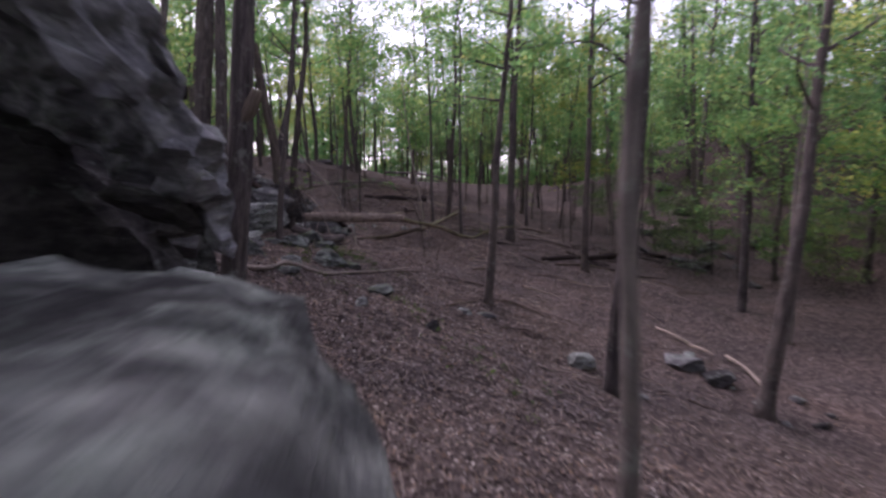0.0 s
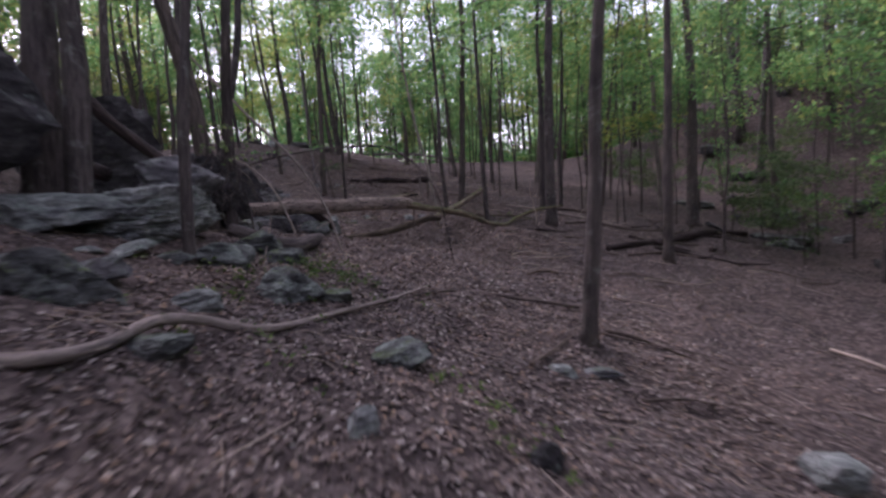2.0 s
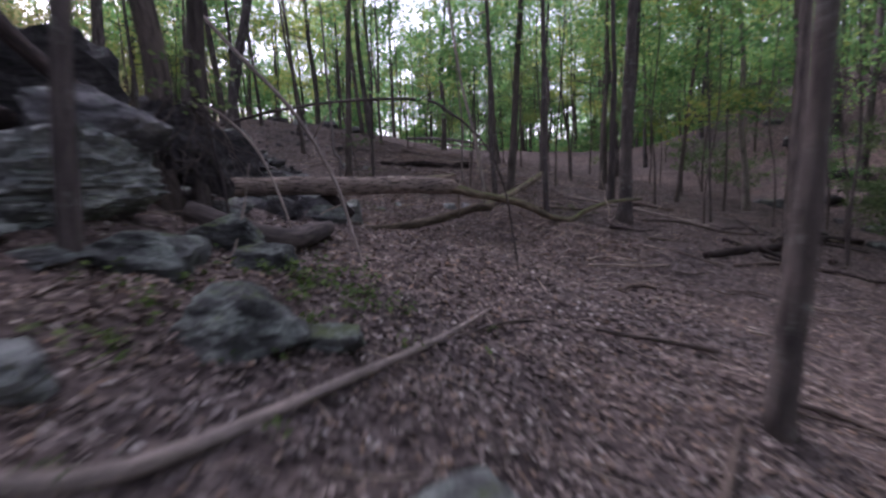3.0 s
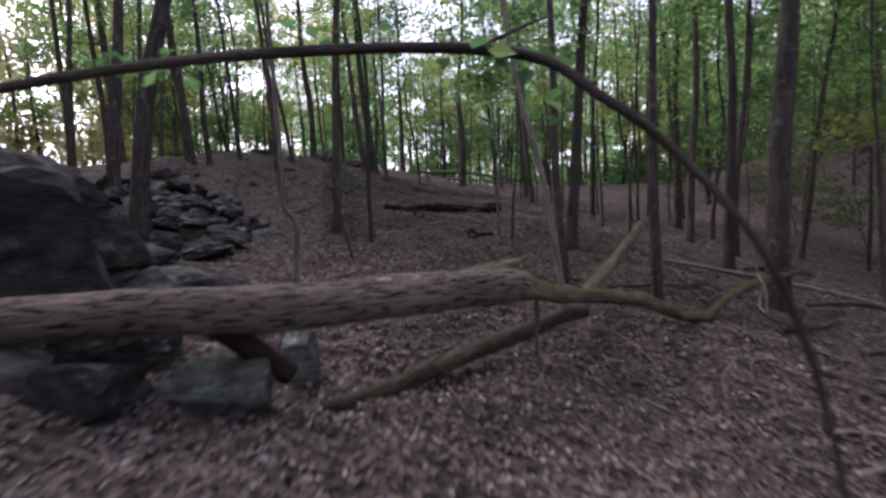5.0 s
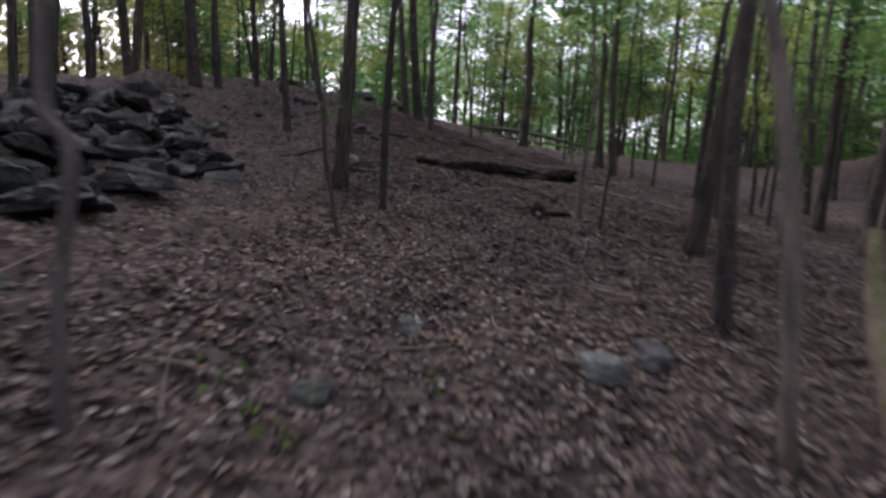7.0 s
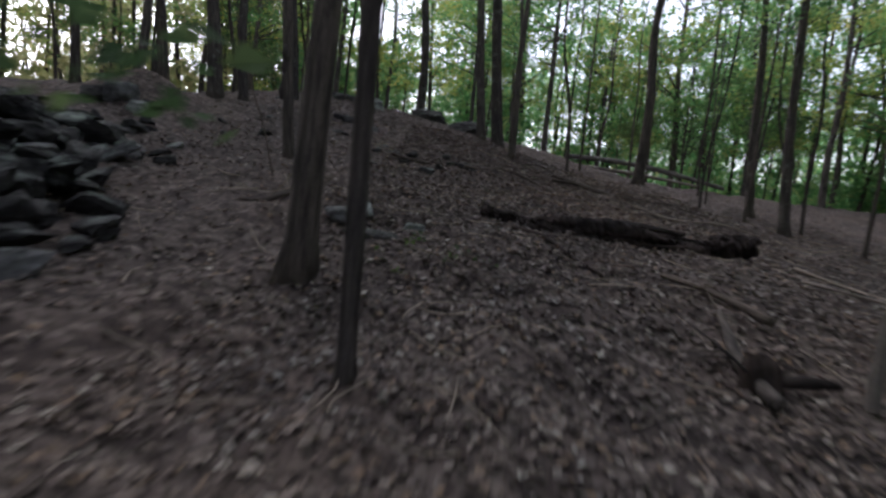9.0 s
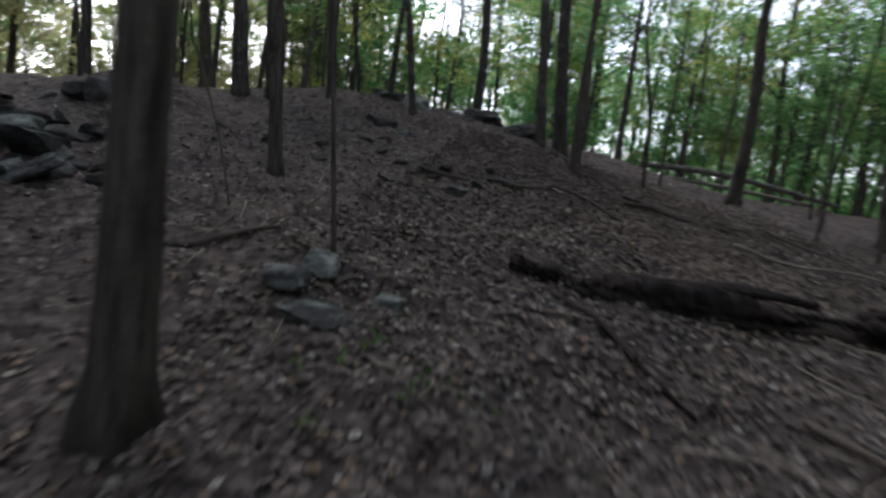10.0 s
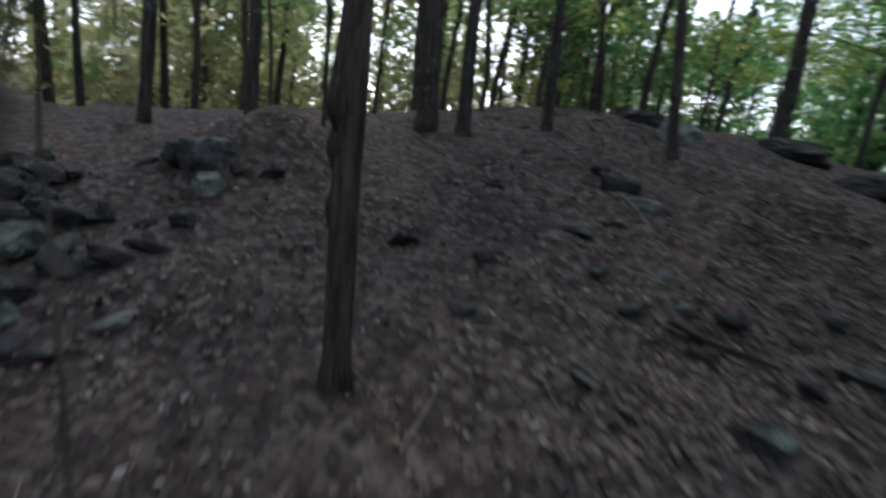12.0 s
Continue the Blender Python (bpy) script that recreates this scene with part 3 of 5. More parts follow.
# on the hill
stand(-3.75, 35.5, 0.187, -0.1, -0.02, 16)
stand(-4.15, 34.8, 0.136, -0.09, -0.02, 15)
stand(-10.82, 31.55, 0.19, -0.03, -0.04, 16)
stand(-12.65, 29.1, 0.11, 0.0, -0.015, 14)
stand(-12.98, 27.5, 0.1, 0.015, 0.04, 13)
stand(-7.2, 33.6, 0.094, -0.12, -0.06, 13)
stand(-2.95, 32.7, 0.08, -0.015, 0.0, 12, **DARK)
stand(-10.2, 31.9, 0.13, -0.03, -0.03, 14)
stand(3.3, 32.2, 0.12, -0.08, 0.03, 13)
stand(3.75, 36.3, 0.135, -0.08, 0.02, 14)
stand(-3.1, 34.4, 0.075, -0.01, 0.0, 11)
stand(-9.4, 33.2, 0.1, -0.05, -0.02, 13)
stand(-14.6, 25.2, 0.13, 0.02, 0.03, 14)
stand(-11.4, 25.2, 0.1, 0.03, 0.03, 13)


def crooked(points, mat, label, leaf_at=()):
    """A thin crooked sapling: (x, y, height above the soil, radius)."""
    x, y = points[0][:2]
    SPOTS.append((x, y))
    base = h1(x, y)
    rng = np.random.default_rng(40 + len(SPOTS))
    tree = empty("sapling", pose(x, y, base), label, "sapling", "crooked saplings")
    v, f, u = tube([(a - x, b - y, z, r) for a, b, z, r in points], 8, 6, 0.06, 0.2, rng)
    mesh_object("trunk", v, f, mat, tree, uv=u)
    if leaf_at:
        spots = [(np.array([a - x, b - y, z]), s) for a, b, z, s in leaf_at]
        lv, lf = leaf_cards(sprays(spots, rng, 34, 0.5, 0.08), 0.09, rng)
        mesh_object("crown", lv, lf, LEAF_SHADE, tree, "few layered green leaves, darkened as in shade", smooth=False)
    return tree


crooked([(-2.50, 15.91, -0.1, 0.029), (-2.55, 16.01, 0.55, 0.029), (-2.54, 16.10, 1.12, 0.034), (-2.67, 16.13, 1.33, 0.034), (-2.70, 16.22, 1.85, 0.031), (-2.75, 16.35, 2.65, 0.028), (-2.80, 16.45, 4.2, 0.022), (-2.90, 16.50, 6.5, 0.010)], BARK_PALE, "thin crooked sapling with a sharp kink in its stem")
crooked([(-2.51, 19.97, -0.1, 0.026), (-2.63, 20.02, 0.5, 0.026), (-2.72, 20.06, 0.92, 0.028), (-2.77, 20.12, 1.45, 0.03), (-2.87, 20.15, 1.8, 0.027), (-3.02, 20.21, 2.4, 0.024), (-3.1, 20.3, 4.5, 0.012)], BARK_DARK, "thin dark sapling with one spray of leaves", [(-2.57, 20.16, 1.5, 1.0), (-2.33, 20.2, 1.58, 0.8), (-2.81, 20.15, 1.7, 0.7)])
crooked([(-3.67, 25.09, -0.1, 0.022), (-3.81, 25.17, 0.75, 0.022), (-3.91, 25.24, 1.38, 0.020), (-3.97, 25.28, 1.78, 0.022), (-4.00, 25.33, 2.1, 0.018), (-4.03, 25.48, 4.0, 0.014), (-4.08, 25.58, 6.0, 0.007)], BARK_DARK, "thin crooked dark sapling on the slope")
crooked([(-5.21, 25.53, -0.1, 0.012), (-5.40, 25.54, 0.6, 0.011), (-5.63, 25.54, 1.2, 0.010), (-5.75, 25.53, 1.5, 0.010), (-5.84, 25.53, 1.75, 0.009), (-6.00, 25.60, 3.4, 0.005)], DEADWOOD_DARK, "thin leaning grey sapling on the slope")
crooked([(0.95, 22.4, -0.1, 0.03), (1.05, 22.5, 1.0, 0.028), (1.2, 22.6, 2.2, 0.02), (1.25, 22.6, 4.5, 0.01)], BARK_DARK, "thin dark leaning sapling by the hollow")


# the forked tree above the roots: two stems that part low down
fork = stand(-3.95, 10.75, 0.17, 0.02, 0.01, 13, label="dark forked tree with twisted stems above bare roots", mat=BARK_DARK, bend=0.5)
stand(-3.55, 10.85, 0.12, 0.06, 0.03, 12, mat=BARK_DARK, label="dark twisted stem beside the forked tree", bend=0.6)


def slim_poles(count, seed, area):
    """Slim young trees standing close together."""
    rng = np.random.default_rng(seed)
    for i in range(count):
        x, y = rng.uniform(area[0], area[1]), rng.uniform(area[2], area[3])
        if any((x - a) ** 2 + (y - b) ** 2 < 0.8 for a, b in SPOTS):
            continue
        stand(x, y, rng.uniform(0.028, 0.06), rng.normal(0, 0.035), rng.normal(0, 0.035), rng.uniform(8, 12), BARK_DARK if i % 3 else BARK_GREY, limbs=6, first=0.45, per=20, seg=8, label="slim dark young tree standing in the hollow", group="slim young trees")


slim_poles(30, 71, (4.0, 11.0, 20.0, 33.0))
slim_poles(16, 72, (-2.0, 5.0, 34.0, 44.0))
slim_poles(14, 73, (10.0, 17.0, 17.0, 30.0))
slim_poles(12, 74, (-15.0, -9.0, 29.0, 38.0))
TREES = SPOTS


# ---- woods that fill the background ----
OPEN = [(0.2, -6.3, 4.0), (0, -3, 4.0), (-0.3, 0, 4.5), (-0.4, 3, 4.5), (0.5, 6, 5), (1, 9, 5), (0.5, 12, 4.5), (1, 15, 5), (0, 18, 5), (-0.5, 21, 5), (-1.5, 24, 5), (-3, 27, 5.5), (-4, 30, 5), (3, 7, 5), (4, 11, 5), (6, 5, 4), (1, 27, 6), (0, 31, 4), (-6, 28, 4), (-8, 31, 3), (9, 9, 4), (10, 2, 5), (12, 6, 4), (-6, 23, 3.5), (3, 3, 4), (9, 14, 3.5)]
NAMED_SPOTS = [(q[0], q[1]) for q in TREES]


def variant(kind, seed):
    rng = np.random.default_rng(seed)
    if kind == "tall":
        h, r = rng.uniform(14, 18), rng.uniform(0.11, 0.19)
        parts, ends, line = trunk_parts(h, r, rng.normal(0, 0.03, 2), rng, 0.3, 24, 0.24, 8, 0.4, 3.2, 0.4, (3, 2))
        cards = leaf_blades(sprays(ends, rng, 40, 1.15), 0.19, rng)
    elif kind == "pole":
        h, r = rng.uniform(7, 11), rng.uniform(0.05, 0.085)
        parts, ends, line = trunk_parts(h, r, rng.normal(0, 0.05, 2), rng, 0.3, 18, 0.24, 6, 0.3, 2.3, 0.4, (3, 2))
        cards = leaf_blades(sprays(ends, rng, 34, 0.95), 0.165, rng)
    else:
        h, r = rng.uniform(2.6, 4.5), rng.uniform(0.018, 0.035)
        parts, ends, line = trunk_parts(h, r, rng.normal(0, 0.08, 2), rng, 0.2, 10, 0.25, 5, 0.2, 1.5, 0.3, (3, 2))
        cards = leaf_blades(sprays(ends, rng, 38, 0.6, 0.08), 0.105, rng)
    return parts[0], joined(parts[1:]), cards


KINDS = {
    "tall": (5, BARK_GREY, (LEAF_GREEN, LEAF_YELLOW, LEAF_GREEN), "tall slender forest tree with thin green crown", "tree"),
    "pole": (4, BARK_DARK, (LEAF_GREEN, LEAF_SHADE, LEAF_YELLOW), "young pole-sized tree with green leaf sprays", "tree"),
    "sapling": (4, BARK_DARK, (LEAF_SHADE, LEAF_SHADE, LEAF_GREEN), "understory sapling with layered green leaves, mostly darkened as in shade", "sapling"),
}


def plant_woods():
    rng = np.random.default_rng(21)
    spots = {"tall": [], "pole": [], "sapling": []}
    taken = list(NAMED_SPOTS)
    want = {"tall": 150, "pole": 118, "sapling": 95}
    for kind in ("tall", "pole", "sapling"):
        tries = 0
        while len(spots[kind]) < want[kind] and tries < 30000:
            tries += 1
            x, y = rng.uniform(-34, 46), rng.uniform(-14, 72)
            if kind == "sapling":
                if rng.random() < 0.65:
                    x, y = rng.uniform(13, 30), rng.uniform(14, 42)
            if any((x - a) ** 2 + (y - b) ** 2 < c * c for a, b, c in OPEN):
                continue
            gap = {"tall": 2.1, "pole": 1.5, "sapling": 1.1}[kind]
            if any((x - a) ** 2 + (y - b) ** 2 < gap * gap for a, b in taken):
                continue
            if kind != "sapling" and -8 < x < 0 and -7 < y < 13:
                continue
            # the open hollow ahead keeps its long view
            if 0 < x < 12 and 0 < y < 17:
                continue
            # beyond the slope the view runs far under the crowns
            if -7 < x < 12 and 33 < y < 48 and (kind != "tall" or rng.random() < 0.5):
                continue
            if x < 0 and y > 36 and rng.random() < (0.1 if kind == "tall" else 0.45):
                continue
            taken.append((x, y))
            spots[kind].append((x, y))
    for kind, (count, barkm, leaves, label, cat) in KINDS.items():
        protos = []
        for i in range(count):
            (v, f, u), (bv, bf, bu), (lv, lf) = variant(kind, 300 + 17 * i + len(kind))
            x, y = spots[kind][i]
            tree = empty("tree" if cat == "tree" else "sapling", pose(x, y, h1(x, y)), label, cat, "background woods")
            mesh_object("trunk", v, f, barkm, tree, uv=u)
            tagged(mesh_object("branchwork", bv, bf, barkm, tree, uv=bu), kind="stuff")
            mesh_object("crown", lv, lf, leaves[i % 3], tree, "green leaf sprays", smooth=False)
            protos.append(tree)
        for j, (x, y) in enumerate(spots[kind][count:]):
            s = rng.uniform(0.85, 1.2)
            copy_thing(protos[j % count], pose(x, y, h1(x, y) - 0.05, 0, 0, rng.uniform(0, 360)) @ Matrix.Scale(s, 4))


plant_woods()


def far_woods():
    """The woods beyond: trunks and foliage joined into one."""
    rng = np.random.default_rng(5)
    parts, spots = [], []
    n = 0
    while n < 565:
        a, d = rng.uniform(0, 6.28), rng.uniform(26, 120)
        x, y = d * np.sin(a), 16 + d * np.cos(a)
        # the woods thicken sooner on the rocky side
        if d < 44 and (not (x < -15 and 14 < y < 44) or rng.random() < 0.7):
            continue
        if n < 22:
            x, y = rng.uniform(-60, -27), rng.uniform(34, 68)
        if y < -25 and d > 70:
            continue
        if x < -25 and y > 10 and rng.random() < 0.1:
            continue
        n += 1
        z, h, r = h1(x, y), rng.uniform(13, 19), rng.uniform(0.1, 0.2)
        parts.append(tube([(x, y, z - 0.5, r), (x + rng.normal(0, 0.4), y + rng.normal(0, 0.4), z + h * 0.5, r * 0.7), (x + rng.normal(0, 0.8), y, z + h, r * 0.2)], 5, 3, 0.04, 0, rng, cap=False))
        # beyond the crest the woods are more open below the crowns
        past = x < 4 and y > 36
        for _ in range(2 if past else 3):
            spots.append((np.array([x + rng.normal(0, 2.5), y + rng.normal(0, 2.5), z + rng.uniform(0.2, 2.8)]), rng.uniform(0.8, 1.3)))
        for _ in range(13):
            spots.append((np.array([x + rng.normal(0, 2.0), y + rng.normal(0, 2.0), z + h * rng.uniform(0.1 if past else 0.06, 1.0)]), rng.uniform(0.8, 1.3)))
    v, f, u = joined(parts)
    ob = mesh_object("far_trunks", v, f, BARK_DARK, uv=u)
    tagged(ob, "massed slender trunks of the far woods", "trees", kind="stuff")
    # the crowns stand thinner behind the outcrop
    thin = random.Random(8)
    west = [q for q in spots if q[0][0] < -24 and q[0][1] > 0 and not (12 < q[0][1] < 37 and thin.random() < 0.45)]
    east = [q for q in spots if not (q[0][0] < -24 and q[0][1] > 0)]
    for some, mat, label in ((east, LEAF_FAR, "massed green foliage of the far woods"), (west, LEAF_FAR_SUNLIT, "massed foliage of the far woods, tinted sunlit yellow")):
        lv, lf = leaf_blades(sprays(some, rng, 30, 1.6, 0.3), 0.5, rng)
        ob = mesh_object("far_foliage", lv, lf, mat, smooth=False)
        tagged(ob, label, "foliage", kind="stuff")


far_woods()


# ---- rocks ----
def rock_mesh(half, seed, level=3, faces=9, rough=0.05):
    """A broken, many-sided block with worn edges and layered faces; half: its half sizes."""
    rng = np.random.default_rng(seed)
    bm = bmesh.new()
    bmesh.ops.create_icosphere(bm, subdivisions=level, radius=1)
    v = np.array([q.co[:] for q in bm.verts])
    f = np.array([[w.index for w in q.verts] for q in bm.faces])
    bm.free()
    n = rng.normal(size=(faces, 3))
    n = np.vstack([n / np.linalg.norm(n, axis=1, keepdims=True), np.array([[0, 0, 1], [0, 0, -1], [1, 0, 0.15], [-1, 0, 0.1], [0, 1, 0.1], [0, -1, 0.12]]) + rng.normal(0, 0.2, (6, 3))])
    n /= np.linalg.norm(n, axis=1, keepdims=True)
    d = np.concatenate([rng.uniform(0.62, 1.0, faces), rng.uniform(0.62, 0.86, 6)])
    dots = np.maximum(v @ n.T, 1e-3) / d
    rad = 1 / np.maximum(dots.max(1), (dots ** 60).sum(1) ** (1 / 60))
    p = v * rad[:, None]
    w = np.zeros(len(v))
    for i in range(22):
        k = rng.normal(size=3) * (1.6 + 1.5 * i) * (1, 1, 1.8)
        w += np.abs(np.sin(p @ k + rng.uniform(0, 6.28))) / (1 + 0.42 * i)
    w = (w - w.mean()) / (w.std() + 1e-6)
    # bedding: thin ledges along the layers
    tilt = np.array([rng.normal(0, 0.25), rng.normal(0, 0.25), 1.0])
    bed = (p @ tilt) * rng.uniform(3.0, 5.5) + 0.35 * np.sin(p @ rng.normal(size=3) * 2)
    step = np.abs((bed % 1.0) - 0.5) - 0.25
    p = p * (1 + rough * (0.6 * w + 0.45 * step + rng.normal(0, 0.16, len(p))))[:, None]
    return p * np.asarray(half) * 1.08, f


def add_rock(x, y, half, seed, mat, z=None, turn=0.0, tip=(0, 0), label="", level=3, name="rock", sink=0.38, group="", rough=0.06, faces=9):
    v, f = rock_mesh(half, seed, min(max(level, 3) + (level == 3), 5), faces, rough)
    ob = mesh_object(name, v, f, mat, smooth=False)
    zz = (h1(x, y) + half[2] * (1 - 2 * sink) * 0.85) if z is None else z
    ob.matrix_basis = pose(x, y, zz, tip[0], tip[1], turn)
    return tagged(ob, label or "angular grey rock half sunk in fallen leaves", name, group)


def ledge_mesh(half, seed, level=6, power=5.0, rough=0.03):
    """A blocky, weathered ledge with rounded edges."""
    rng = np.random.default_rng(seed)
    bm = bmesh.new()
    bmesh.ops.create_icosphere(bm, subdivisions=level, radius=1)
    v = np.array([q.co[:] for q in bm.verts])
    f = np.array([[w.index for w in q.verts] for q in bm.faces])
    bm.free()
    p = v / (np.abs(v) ** power).sum(1, keepdims=True) ** (1 / power)
    w = np.zeros(len(v))
    for i in range(26):
        k = rng.normal(size=3) * (1.5 + 1.3 * i) * (1, 1, 1.6)
        w += np.abs(np.sin(p @ k + rng.uniform(0, 6.28))) / (1 + 0.4 * i)
    w = (w - w.mean()) / w.std()
    lump = np.sin(p @ np.array([2.1, 3.3, 1.7]) + 1) * np.sin(p @ np.array([-2.7, 2.2, 2.9]))
    return p * (1 + rough * (w + 1.4 * lump + rng.normal(0, 0.1, len(p))))[:, None] * np.asarray(half), f


def add_ledge(x, y, z, half, seed, mat, turn, tip, label, power=5.0, rough=0.03, flare=0.0):
    v, f = ledge_mesh(half, seed, 6, power, rough)
    v[:, 0] *= 1 + flare * (1 - v[:, 2] / half[2])
    ob = mesh_object("boulder", v, f, mat)
    ob.matrix_basis = pose(x, y, z, tip[0], tip[1], turn)
    return tagged(ob, label, "boulder", "rocky outcrop")


def prism_rock(poly, x0, x1, rise, shift, seed, mat, label, rough=0.05, bed=0.05, step=0.16, hollow=()):
    """A broken slab: an outline of (y, z) carried from x0 to x1, its far side raised and moved on, with layered, worn faces."""
    rng = np.random.default_rng(seed)
    bm = bmesh.new()
    near = [bm.verts.new((x0 + rng.normal(0, 0.04), y, z)) for y, z in poly]
    far = [bm.verts.new((x1, y + shift + rng.normal(0, 0.15), z + rise)) for y, z in poly]
    bm.faces.new(near)
    bm.faces.new(far[::-1])
    n = len(poly)
    rings = [near, far]
    if hollow:
        # the underside is hollowed behind its lip
        rings.insert(1, [bm.verts.new((x0 - 0.4, y + 0.1, z + (0.5 if i in hollow else 0.1))) for i, (y, z) in enumerate(poly)])
    for a, b in zip(rings, rings[1:]):
        for i in range(n):
            bm.faces.new((a[(i + 1) % n], a[i], b[i], b[(i + 1) % n]))
    bmesh.ops.triangulate(bm, faces=bm.faces[:])
    for _ in range(7):
        long = [e for e in bm.edges if e.calc_length() > step]
        if not long:
            break
        bmesh.ops.subdivide_edges(bm, edges=long, cuts=1)
        bmesh.ops.triangulate(bm, faces=[q for q in bm.faces if len(q.verts) > 3])
    bmesh.ops.smooth_vert(bm, verts=bm.verts[:], factor=0.6, use_axis_x=True, use_axis_y=True, use_axis_z=True)
    bmesh.ops.recalc_face_normals(bm, faces=bm.faces[:])
    bm.normal_update()
    p = np.array([q.co[:] for q in bm.verts])
    nrm = np.array([q.normal[:] for q in bm.verts])
    f = np.array([[w.index for w in q.verts] for q in bm.faces])
    bm.free()
    w = np.zeros(len(p))
    for i in range(18):
        k = rng.normal(size=3) * (1.0 + 0.9 * i) * (1, 1, 1.8)
        w += np.abs(np.sin(p @ k + rng.uniform(0, 6.28))) / (1 + 0.4 * i)
    w = (w - w.mean()) / w.std()
    lay = p @ np.array([0.15, 0.5, 1.0]) * 3.4 + 0.5 * np.sin(p @ np.array([1.1, 1.7, 0.4]))
    p = p + nrm * (rough * w + bed * (np.abs(lay % 1.0 - 0.5) * 4 - 1))[:, None]
    ob = mesh_object("boulder", p, f, mat, smooth=False)
    return tagged(ob, label, "boulder", OUT)


OUT = "rocky outcrop"
# the overhanging ledge at the start
add_ledge(-1.36, -6.75, 0.40, (1.92, 2.5, 1.62), 31, ROCK_LEDGE, 16.5, (0, 0), "huge pale lichen-covered boulder forming a ledge", 7.0, 0.022, 0.13)
prism_rock([(-2.3, 1.72), (-2.38, 2.42), (-2.8, 2.8), (-3.2, 2.98), (-3.42, 3.5), (-4.2, 4.5), (-6.6, 5.4), (-6.8, 3.5), (-4.6, 2.92), (-3.75, 2.66), (-3.2, 2.5), (-2.8, 2.12)], -1.12, -4.6, 1.7, 1.3, 32, ROCK_SLAB, "massive grey overhanging rock slab above a dark gap", hollow=(0, 7, 8, 9, 10, 11))
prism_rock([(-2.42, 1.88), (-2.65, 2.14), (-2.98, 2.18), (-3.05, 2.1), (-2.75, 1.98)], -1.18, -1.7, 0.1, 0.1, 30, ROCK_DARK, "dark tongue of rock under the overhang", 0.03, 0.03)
# Two dark rocks added to shut out light and keep the gap black.
add_rock(-3.15, -1.75, (1.15, 0.5, 1.1), 29, ROCK_DARK, z=1.75, turn=8, label="dark rock added to close the gap and keep it black", level=4, name="boulder", group=OUT)
add_rock(-5.6, -3.6, (1.6, 3.0, 2.4), 33, ROCK_DARK, z=1.2, turn=4, label="dark rock added behind the gap to keep it black", level=4, name="boulder", group=OUT)
add_rock(-2.25, -1.1, (0.6, 0.75, 0.75), 34, ROCK_GREY, z=2.35, turn=20, tip=(0, 8), label="grey rock face at the end of the overhang", level=4, name="boulder", group=OUT, rough=0.05)
add_rock(-2.7, -2.2, (1.5, 1.8, 1.05), 35, ROCK_LICHEN, z=0.55, turn=-14, label="flat-topped lichen-spotted boulder under the overhang", level=4, name="boulder", group=OUT)
add_rock(-3.6, 0.9, (1.2, 1.1, 1.3), 36, ROCK_GREY, z=2.35, turn=33, label="grey block stacked in the outcrop", level=4, name="boulder", group=OUT)
add_rock(-4.4, 2.4, (1.2, 1.3, 1.5), 37, ROCK_GREY, z=2.4, turn=-12, tip=(5, 10), label="grey block stacked in the outcrop", level=4, name="boulder", group=OUT)
add_rock(-5.2, 0.6, (1.6, 1.8, 1.6), 38, ROCK_DARK, z=3.0, turn=15, label="dark grey block high in the outcrop", level=4, name="boulder", group=OUT)
add_rock(-3.75, 3.0, (0.5, 0.55, 0.5), 39, ROCK_MOSSY, z=1.15, turn=50, label="mossy boulder at the foot of the outcrop", level=4, name="boulder", group=OUT)
add_rock(-5.4, 4.6, (1.3, 1.4, 1.25), 40, ROCK_GREY, z=2.7, turn=-25, label="grey block stacked in the outcrop", level=4, name="boulder", group=OUT)
add_rock(-6.6, 7.6, (1.8, 1.6, 1.5), 41, ROCK_DARK, z=3.2, turn=10, label="dark grey block high in the outcrop", level=4, name="boulder", group=OUT)
add_rock(-4.4, 4.7, (0.75, 0.7, 0.45), 42, ROCK_LICHEN, z=1.3, turn=70, label="mossy boulder at the foot of the outcrop", level=4, name="boulder", group=OUT)
add_rock(-3.35, 1.5, (0.5, 0.6, 0.5), 43, ROCK_MOSSY, z=0.85, turn=10, label="mossy boulder at the foot of the outcrop", level=3, group=OUT)
add_rock(-3.6, 5.4, (0.45, 0.4, 0.36), 44, ROCK_MOSSY, z=1.0, turn=40, label="mossy boulder at the foot of the outcrop", level=3, group=OUT)
# the pale slab ledge
add_rock(-4.15, 8.75, (1.05, 0.85, 0.5), 51, ROCK_LICHEN, z=1.36, turn=12, label="broad pale lichen-covered slab on the bank", level=5, name="slab", group=OUT, rough=0.06)
add_rock(-5.45, 8.25, (0.95, 0.75, 0.36), 52, ROCK_LICHEN, z=1.6, turn=-20, label="pale lichen-covered slab on the bank", level=4, name="slab", group=OUT)
add_rock(-3.75, 9.05, (0.6, 0.45, 0.4), 53, ROCK_GREY, z=1.9, turn=40, tip=(10, 0), label="grey block lying on the pale slab", level=4, name="boulder", group=OUT)
add_rock(-2.95, 8.2, (0.45, 0.4, 0.3), 54, ROCK_MOSSY, turn=15, label="mossy rock below the pale slab", level=3, group=OUT)
add_rock(-1.85, 7.25, (0.42, 0.38, 0.32), 55, ROCK_MOSSY, z=0.42, turn=5, label="rounded mossy boulder lying on the leaf litter", level=4, name="boulder")
add_rock(-2.55, 6.15, (0.26, 0.22, 0.18), 56, ROCK_LICHEN, label="small pale rock in the leaf litter")
add_rock(-1.35, 7.6, (0.3, 0.28, 0.14), 57, ROCK_MOSSY, label="low mossy rock in the leaf litter")
